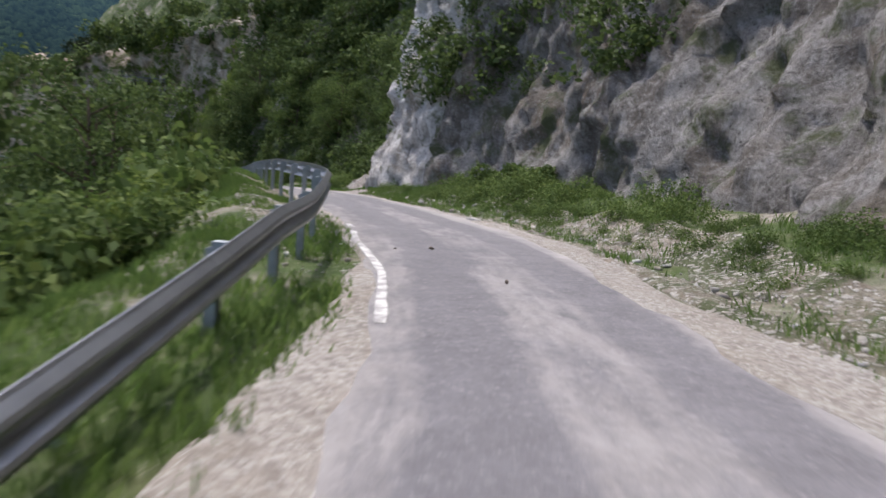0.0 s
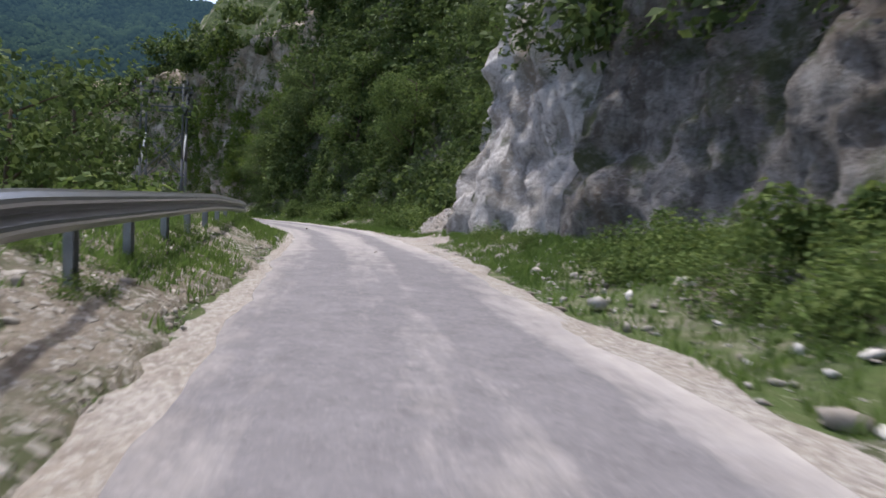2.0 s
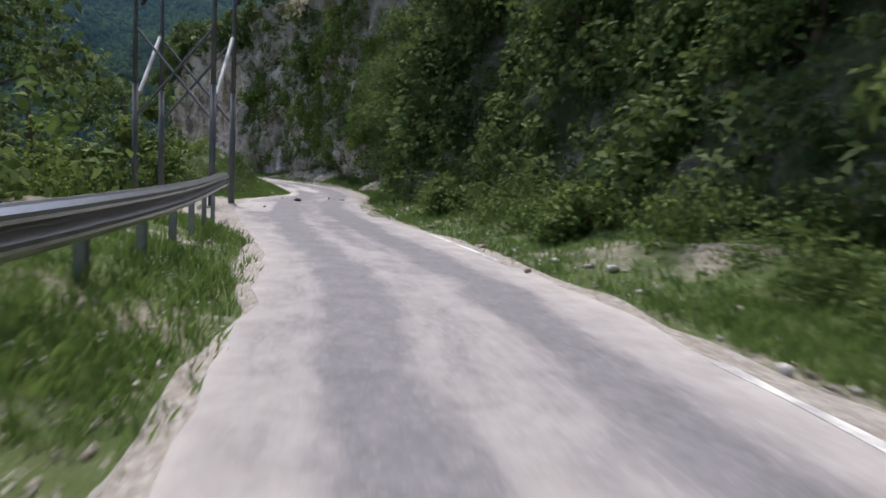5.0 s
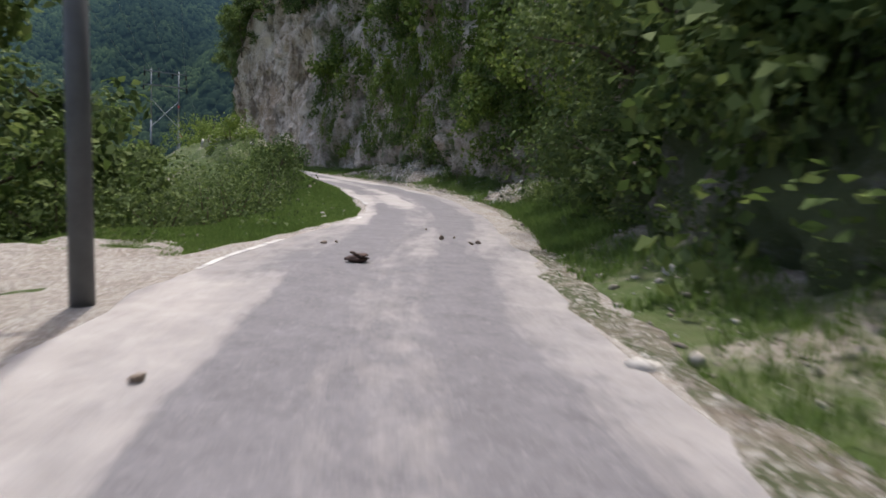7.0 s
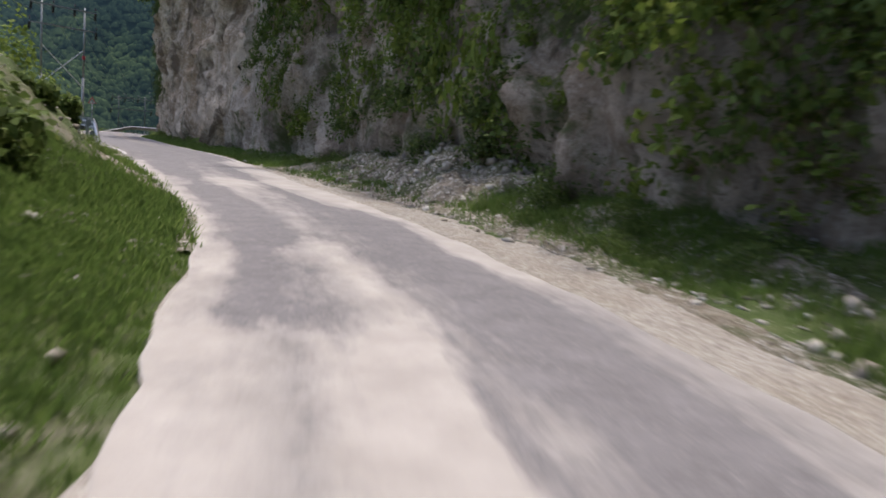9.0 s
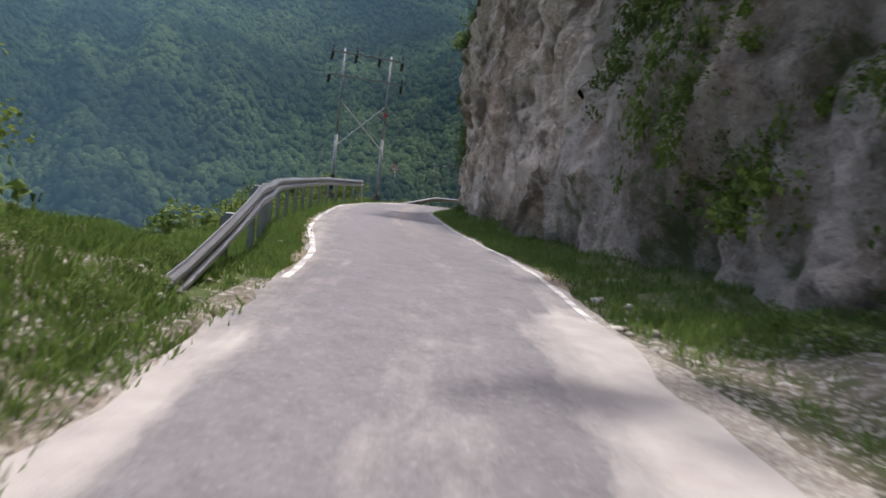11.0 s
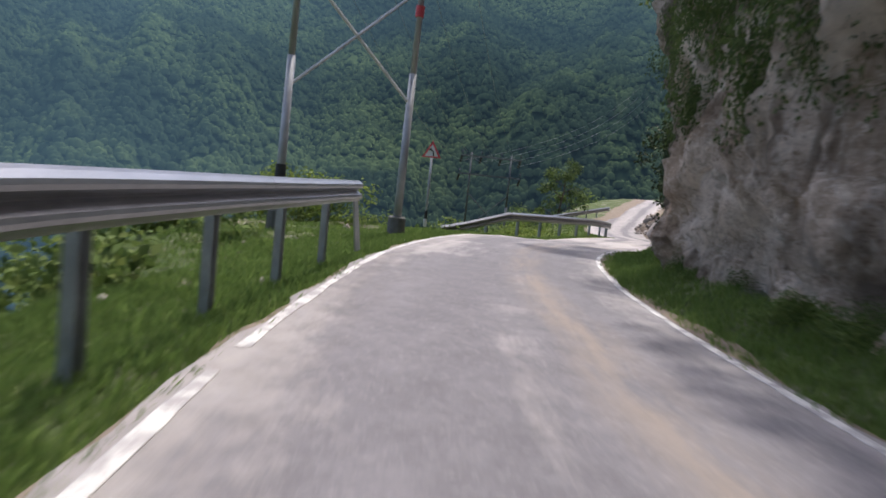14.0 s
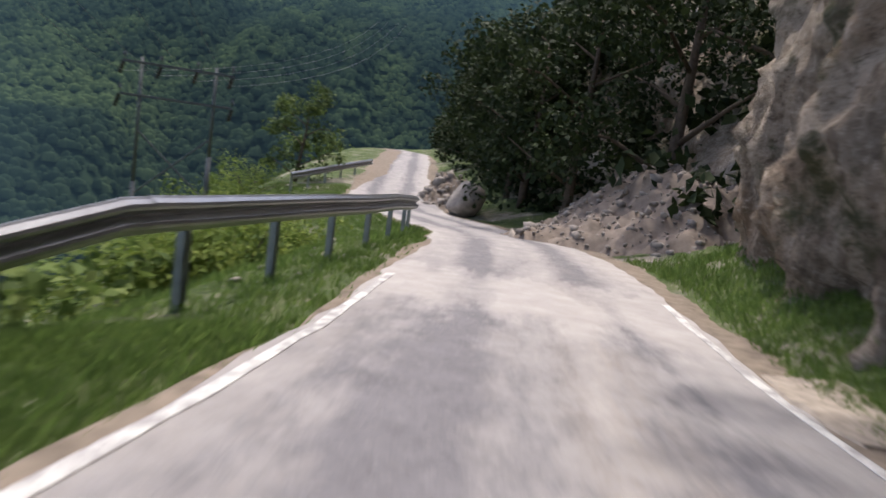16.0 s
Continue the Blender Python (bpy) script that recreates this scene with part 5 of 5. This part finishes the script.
# slanting struts between the twin poles, their upper halves in pale sleeves
for a, b in (((-22.77, 58.66, 5.35), (-22.07, 56.74, 2.95)), ((-25.31, 58.43, 5.35), (-24.61, 56.51, 2.95))):
    a, b = Vector(a) - P1.location, Vector(b) - P1.location
    bm = bmesh.new()
    tube(bm, [a, b], [0.035, 0.035], 8)
    strut = part("strut", bm, M_POLE_DARK, P1)
    bm = bmesh.new()
    tube(bm, [a.lerp(b, 0.08), a.lerp(b, 0.85)], [0.06, 0.06], 10)
    part("stay_sleeve", bm, M_WHITE, strut, "pale reflective stay sleeve")


def cable(a, b, sag, r=0.006):
    a, b = Vector(a), Vector(b)
    bm = bmesh.new()
    pts = [a.lerp(b, u) - Vector((0, 0, sag * 4 * u * (1 - u))) for u in np.linspace(0, 1, 22)]
    pts = [p - a for p in pts]
    tube(bm, pts, [r] * len(pts), 5)
    me = bpy.data.meshes.new("power_cable")
    bm.to_mesh(me)
    bm.free()
    me.materials.append(M_WIRE)
    ob = new("power_cable", me)
    ob.location = a
    tagged(ob, "thin dark cable strung between electricity poles", "cable", "power cables")


for (ta, xa), (tb, xb) in (((TOP1B, AX1B), (TOP2, AX2)), ((TOP2, AX2), (TOP3, AX3))):
    for u in (-0.48, -0.16, 0.16, 0.48):
        cable(ta + xa * 4.3 * u - Vector((0, 0, 0.4)), tb + xb * 4.3 * u - Vector((0, 0, 0.4)), 1.2)
for u in (-0.48, -0.16, 0.16, 0.48):
    cable(TOP3 + AX3 * 4.3 * u - Vector((0, 0, 0.4)), TOP3 + AX3 * 4.3 * u + Vector((-40, 75, 18)), 2.0)


# ================= warning sign =================
def warning_sign(x, y, face):
    """A triangular bend warning on a banded post; face: bearing of its front in degrees from +x."""
    ob = thing("warning_sign", footed(x, y), face, "triangular red and white bend warning sign on a post", "road sign")
    bm = bmesh.new()
    tube(bm, [(0, 0, -0.3), (0, 0, 2.86)], [0.035, 0.035], 10)
    part("post", bm, M_POLE, ob, smooth_shade=True)
    for k, m in enumerate((M_BLACK, M_WHITE, M_BLACK)):
        bm = bmesh.new()
        tube(bm, [(0, 0, 0.02 + 0.26 * k), (0, 0, 0.27 + 0.26 * k)], [0.055 if k < 2 else 0.05] * 2, 12)
        part("post_band", bm, m, ob, "painted black band" if m == M_BLACK else "painted white band")

    def tri(r, x0, x1, z0):
        b = bmesh.new()
        for xx in (x0, x1):
            for k in range(3):
                a = math.pi / 2 + k * 2 * math.pi / 3
                b.verts.new((xx, r * math.cos(a), z0 + r * math.sin(a)))
        b.verts.ensure_lookup_table()
        v = b.verts
        b.faces.new((v[0], v[1], v[2]))
        b.faces.new((v[5], v[4], v[3]))
        for k in range(3):
            b.faces.new((v[k], v[(k + 1) % 3], v[3 + (k + 1) % 3], v[3 + k]))
        bmesh.ops.recalc_face_normals(b, faces=b.faces)
        return b
    plate = part("sign_plate", tri(0.35, 0.036, 0.042, 2.64), M_RED, ob, "red triangular border plate")
    part("sign_field", tri(0.25, 0.0425, 0.046, 2.63), M_WHITE, plate, "white field")
    bm = bmesh.new()
    for p, q in (((0.05, 0.06, 2.52), (0.05, 0.05, 2.66)), ((0.05, 0.05, 2.66), (0.05, -0.06, 2.71)), ((0.05, -0.02, 2.75), (0.05, -0.08, 2.705))):
        tube(bm, [p, q], [0.02, 0.02], 6)
    part("bend_arrow", bm, M_BLACK, plate, "black bend arrow")


warning_sign(-77.82, 111.97, -52.0)


# ================= slide debris and boulders =================
heap("slide_debris", 185.6, 4.9, 4.4, 4.2, 1.6, M_DEBRIS, "heap of grey brown slide earth and rubble", "debris heap", 701, M_RUBBLE, 2200, big=0.055)
heap("slide_debris", 199.5, 2.6, 2.6, 1.5, 0.95, M_DEBRIS, "low heap of reddish slide rubble beside the road", "debris heap", 702, M_RUBBLE, 700, big=0.07)
heap("gravel_heap", 118.5, 4.4, 3.4, 1.9, 0.6, M_SCREE, "heap of brown earth and stones against the rock", "rubble heap", 703, M_STONE, 700, big=0.045)
heap("gravel_heap", 66.2, 4.1, 2.6, 1.1, 0.6, M_GRAVEL, "white rubble fan below the pale rock", "gravel heap", 704, None, 1000, big=0.032)
heap("gravel_heap", 121.5, 3.9, 4.0, 1.5, 0.4, M_SCREE, "brown scree fan at the foot of brown rock", "gravel heap", 705, M_STONE, 900, big=0.032)
heap("gravel_heap", 107.7, 3.9, 1.9, 1.5, 0.58, M_SCREE, "heap of brown grey gravel against the rock", "gravel heap", 706, M_STONE, 1500, big=0.021)
heap("earth_mound", 117.5, -4.2, 4.0, 2.0, 0.7, M_GROUND, "grassy earth mound with stones beside the road", "earth mound", 707, None, 420, big=0.026)


def boulder(s, d, size, seed, mat, label, lift=0.35):
    v, f = stone_proto(seed, 2)
    v = v + 0.05 * np.stack([fbm(v[:, 0] * 2 + k, v[:, 1] * 2, v[:, 2] * 2, 3, seed + k) for k in range(3)], 1)
    p = on_ground(np.array([s]), np.array([d]))[0]
    if abs(d) < 1.9:                          # lies on the asphalt
        p = along(s, d, float(crown(s, d)))
    ob = mesh_ob("boulder", v * np.array(size), f, mat)
    ob.matrix_basis = pose(*(p + [0, 0, size[2] * lift]), 8, -12, 35 * seed)
    tagged(ob, label, "boulder")


boulder(194.2, 2.6, (0.95, 0.9, 0.95), 811, M_RUBBLE, "large weathered grey boulder beside the road", 0.6)
boulder(196.5, 2.9, (0.5, 0.45, 0.4), 812, M_STONE, "pale boulder beside slide rubble")
for k, (s, d, r) in enumerate(((46.8, 3.3, 0.3), (50.2, 3.6, 0.35), (43, 3.2, 0.22), (53.5, 3.0, 0.25), (38.2, 2.9, 0.2), (56.4, -3.2, 0.2), (50.5, -3.4, 0.22), (72, -3.0, 0.16), (61, 4.0, 0.4))):
    boulder(s, d, (r * 0.6, r * 0.5, r * 0.42), 820 + k, M_STONE, "weathered pale rock lying in the verge")
for k, (s, d, r) in enumerate(((36.2, -0.45, 0.05), (36.0, -0.96, 0.05), (33.6, 0.07, 0.05), (69.1, -0.42, 0.07), (78.8, 2.06, 0.17), (75.8, 1.74, 0.09), (89.1, -1.12, 0.08), (95.7, -1.1, 0.07), (95.9, -0.95, 0.05), (96.5, 1.08, 0.08), (96.7, 1.2, 0.06), (97.0, 0.59, 0.09), (97.3, 0.8, 0.06), (98.6, 0.26, 0.06), (57.5, 0.4, 0.05))):
    boulder(s, d, (r, r * 0.8, r * 0.6), 850 + k, M_DEBRIS, "small dark stone lying on the road", 0.5)


def stone_stack(s, d, label):
    """Three flat dark stones piled on the road."""
    base = thing("stone_stack", along(s, d, float(crown(s, d))), heading(s), label, "stones")
    z = 0.0
    for k, (r, h, dx, dy) in enumerate(((0.19, 0.045, 0, 0), (0.14, 0.036, 0.03, -0.03), (0.08, 0.03, -0.03, 0.05))):
        v, f = stone_proto(880 + k, 2)
        ob = mesh_ob("stone", v * np.array([r, r * 1.1, h]) + [dx, dy, z + h * 0.7], f, M_DARK_STONE, base)
        z += h * 1.25


M_DARK_STONE = plain_material("dark_reddish_stone", (0.075, 0.05, 0.042), 0.9, 0, 0.4, 6, 0.2)
stone_stack(93.9, -0.32, "small stack of dark reddish stones on the asphalt")


# ================= trees and single shrubs =================
def tree(base, height, spread, seed, mat, label, leaf=0.12, n=4200, lean=(0, 0), category="tree", group="", bare=0.35):
    r = np.random.default_rng(seed)
    ob = thing("tree", base, r.uniform(0, 360), label, category, group)
    bm = bmesh.new()
    pts = [(lean[0] * u * height + 0.12 * math.sin(3 * u + seed), lean[1] * u * height + 0.12 * math.cos(4 * u), -0.4 + (height * 0.8 + 0.4) * u) for u in np.linspace(0, 1, 7)]
    tube(bm, pts, [0.022 * height * (1 - 0.75 * u) for u in np.linspace(0, 1, 7)], 9)
    part("trunk", bm, M_BARK, ob, smooth_shade=True)
    P, N = [], []
    limbs = 9
    for k in range(limbs):
        u = bare + (0.98 - bare) * k / (limbs - 1)
        a = k * 2.4 + r.uniform(-0.5, 0.5)
        i = min(5, int(u * 6))
        p0 = Vector(pts[i]).lerp(Vector(pts[i + 1]), u * 6 - i)
        ln = spread * (1.05 - 0.6 * abs(u - 0.55) - 0.25 * u) * r.uniform(0.75, 1.2)
        p1 = p0 + Vector((math.cos(a) * ln * 0.55, math.sin(a) * ln * 0.55, ln * 0.3))
        p2 = p0 + Vector((math.cos(a) * ln, math.sin(a) * ln, ln * r.uniform(0.25, 0.6)))
        bm = bmesh.new()
        rad = 0.01 * height * (1 - 0.5 * u)
        tube(bm, [p0, p1, p2], [rad, rad * 0.6, rad * 0.25], 6)
        part("limb", bm, M_BARK, ob, smooth_shade=True)
        m = n // limbs
        lobes = 5
        c = np.array([p1.lerp(p2, q) + Vector(r.normal(size=3)) * spread * 0.16 for q in np.linspace(0.15, 1.1, lobes)])
        rad = spread * r.uniform(0.2, 0.36, lobes)
        kk = r.integers(0, lobes, m)
        d = r.normal(size=(m, 3))
        d /= np.linalg.norm(d, axis=1)[:, None]
        P.append(c[kk] + d * (rad[kk] * r.uniform(0.45, 1.15, m))[:, None] * [1, 1, 0.75])
        N.append(d + [0, 0, 0.5])
    v, f = leaves(np.concatenate(P), np.concatenate(N), leaf, seed + 1)
    mesh_ob("crown", v, f, mat, ob)
    return ob


def on_rock(s, h, back=0.3):
    d = float(rock_surface(np.array([s]), np.array([h]))[0]) + back
    return along(s, d, h)


# wood above the slide, its deep shade put into the leaf colour
for k, (s, d, hgt, sp) in enumerate(((181.5, 7.0, 12, 3.4), (184, 8.0, 13, 3.8), (187, 6.4, 11.5, 3.8), (190, 4.8, 9, 3.8), (193.5, 4.8, 8, 3.2), (197, 4.8, 7.5, 2.8), (202, 5.2, 7, 2.8), (210, 5.0, 7, 2.8), (220, 5, 7, 2.6))):
    tree(on_ground(np.array([s]), np.array([d]))[0], hgt, sp, 900 + k, M_LEAF_SHADED, "dark broadleaf tree leaning over the slide debris", 0.15, 4200, (0, 0), "tree", "wooded slope trees", 0.08)
# trees rooted in the rock
for k, (s, h, hgt, sp) in enumerate(((112, 2.5, 4, 1.7), (109, 6.0, 4, 1.8), (104, 1.5, 6, 2.4), (98, 4.0, 6, 2.2), (91, 5.0, 6, 2.2), (84, 4.0, 6, 2.4), (77, 3.0, 5.5, 2.2), (71, 4.0, 6, 2.4), (153, 9.5, 3.2, 1.9), (149.5, 10, 3.0, 1.7), (171.5, 9.0, 3.6, 2.6), (175, 9.0, 3.6, 2.4), (168, 9.6, 3.4, 2.0), (125, 7, 4, 1.8), (97.0, 0.4, 6.5, 2.3), (99.6, 0.8, 7.0, 2.4))):
    tree(on_rock(s, h, -1.5 if s > 165 else -0.6 if s > 145 else 0.3), hgt, sp, 930 + k, M_LEAF_LIGHT if k < 3 else M_LEAF_DARK if k in (4, 7, 8, 10, 14, 15) else M_LEAF, "leafy tree rooted in the rock wall", 0.07 if k > 13 or 3 < k < 8 else 0.1, 9000 if k > 13 or 3 < k < 8 else 4600, (0, 0), "tree", "rock wall trees", 0.15)
# outer slope
for k, (s, d, hgt, sp) in enumerate(((40, -9, 6, 2.4), (48, -11, 7, 2.8), (88, -8.2, 8, 2.6), (92.5, -8.8, 8, 2.6), (58, -9.2, 8, 3.0), (63, -8.6, 7.5, 3.0), (70, -8.3, 8.6, 3.0), (67, -9.6, 8.8, 3.0), (78, -10, 6.5, 2.8), (86, -11, 6, 2.6), (97, -9.5, 5, 2.2), (101, -8.0, 4.5, 2.0), (105, -9.8, 4.5, 2.2), (95.5, -7.0, 6.5, 2.0), (99.5, -7.4, 6.0, 1.9), (103.5, -7.8, 5.2, 1.8))):
    tree(on_ground(np.array([s]), np.array([d]))[0], hgt, sp, 960 + k, M_LEAF if k > 10 and k % 2 else M_LEAF_DARK, "green broadleaf tree on the slope below the road", 0.14, 3000, (0, 0), "tree", "outer slope trees", 0.2)
tree(footed(-95.6, 139.0), 4.6, 1.8, 985, M_LEAF_DARK, "small dark round tree beyond the rail", 0.12, 2600, bare=0.05)


def shrub(s, d, size, seed, mat, label):
    p = on_ground(np.array([s]), np.array([d]))[0]
    ob = thing("shrub", p, 0, label, "shrub", "single roadside shrubs")
    r = np.random.default_rng(seed)
    for k in range(4):
        bm = bmesh.new()
        a = r.uniform(0, 6.28)
        tube(bm, [(0, 0, -0.15), (math.cos(a) * size * 0.25, math.sin(a) * size * 0.25, size * 0.5), (math.cos(a) * size * 0.5, math.sin(a) * size * 0.5, size * r.uniform(0.7, 1.1))], [0.025, 0.016, 0.006], 5)
        part("stem", bm, M_BARK, ob)
    v, f = clump(2200, size, 0.066 / math.sqrt(max(size, 0.6)), seed, 0.85, 16)
    mesh_ob("foliage", v, f, mat, ob)


for k, (s, d, z, m) in enumerate(((165.8, -6.4, 0.9, M_LEAF_LIGHT), (164.2, -7.0, 1.0, M_LEAF_LIGHT), (152.0, -6.8, 0.8, M_LEAF_LIGHT), (161.0, -7.2, 0.7, M_LEAF), (176, -4.6, 0.8, M_LEAF_LIGHT), (179.5, -5.0, 1.0, M_LEAF_LIGHT),
                              (183.5, -4.8, 0.9, M_LEAF_LIGHT), (187, -5.5, 1.0, M_LEAF_LIGHT), (191, -6, 1.0, M_LEAF_LIGHT), (173, -6, 0.8, M_LEAF), (74, -5.6, 1.1, M_LEAF), (81, -5.8, 1.2, M_LEAF_LIGHT), (66, -6.0, 1.2, M_LEAF_LIGHT),
                              (88, -6.8, 1.1, M_LEAF), (93.5, -7.5, 1.1, M_LEAF), (98.5, -6.7, 1.62, M_LEAF_DARK), (102.0, -6.3, 1.62, M_LEAF_DARK), (105.5, -6.1, 1.5, M_LEAF_DARK), (59, -5.5, 1.0, M_LEAF), (51, -5.5, 1.0, M_LEAF), (44, -4.9, 0.9, M_LEAF_LIGHT), (37, -4.6, 0.9, M_LEAF),
                              (70.5, 4.2, 0.7, M_LEAF), (79, 4.0, 0.7, M_LEAF), (86, 3.6, 0.6, M_LEAF), (49.5, 5.2, 0.6, M_LEAF), (46, 5.2, 0.55, M_LEAF), (96, -5.3, 1.38, M_LEAF_DARK), (98.5, -4.7, 1.25, M_LEAF_DARK), (101, -4.6, 1.38, M_LEAF_DARK), (103, -4.5, 1.5, M_LEAF_DARK), (105.2, -4.5, 1.5, M_LEAF_DARK), (107.2, -4.5, 1.38, M_LEAF_DARK), (109.2, -4.3, 1.25, M_LEAF_DARK), (111, -3.9, 1.0, M_LEAF_DARK), (113, -3.8, 0.6, M_LEAF), (110, -5.7, 1.75, M_LEAF_DARK), (106.5, -6.1, 1.88, M_LEAF_DARK), (103, -6.1, 1.88, M_LEAF_DARK), (99.5, -6.3, 1.88, M_LEAF_DARK), (116, -5.0, 0.94, M_LEAF_LIGHT), (120, -5.2, 1.08, M_LEAF_LIGHT), (124, -5.0, 1.22, M_LEAF_LIGHT), (127, -4.8, 1.08, M_LEAF_LIGHT), (118, -3.4, 0.35, M_LEAF), (121.5, -3.2, 0.35, M_LEAF), (178, -6.2, 1.3, M_LEAF_LIGHT), (182, -6.8, 1.5, M_LEAF_LIGHT), (186, -7.4, 1.6, M_LEAF_LIGHT), (190.5, -8, 1.6, M_LEAF_LIGHT), (195, -7, 1.4, M_LEAF_LIGHT), (199, -6.2, 1.3, M_LEAF_LIGHT), (174, -7.5, 1.4, M_LEAF_LIGHT), (180, -9, 1.7, M_LEAF_LIGHT))):
    shrub(s, d, z, 1000 + k, m, "bright green bushy shrub on the verge" if m == M_LEAF_LIGHT else "mid green leafy shrub on the bank")

# bare dirt where the verge grass is worn through
dirt = strip("dirt_patch", 171.0, 172.7, ragged(lambda s: s * 0 + 1.95, 0.05, 2, 31), ragged(lambda s: s * 0 + 4.0, 0.3, 2, 32), lambda s, d: 0.05 + 0.12 * smooth(2.2, 3.6, d) + 0.02 * fbm(s * 3, d * 3, 0, 3, 9), M_PALE_DIRT, 0.15, 12, 0.12)
tagged(dirt, "bare pale dirt crossing the grass strip", "dirt", kind="structure")
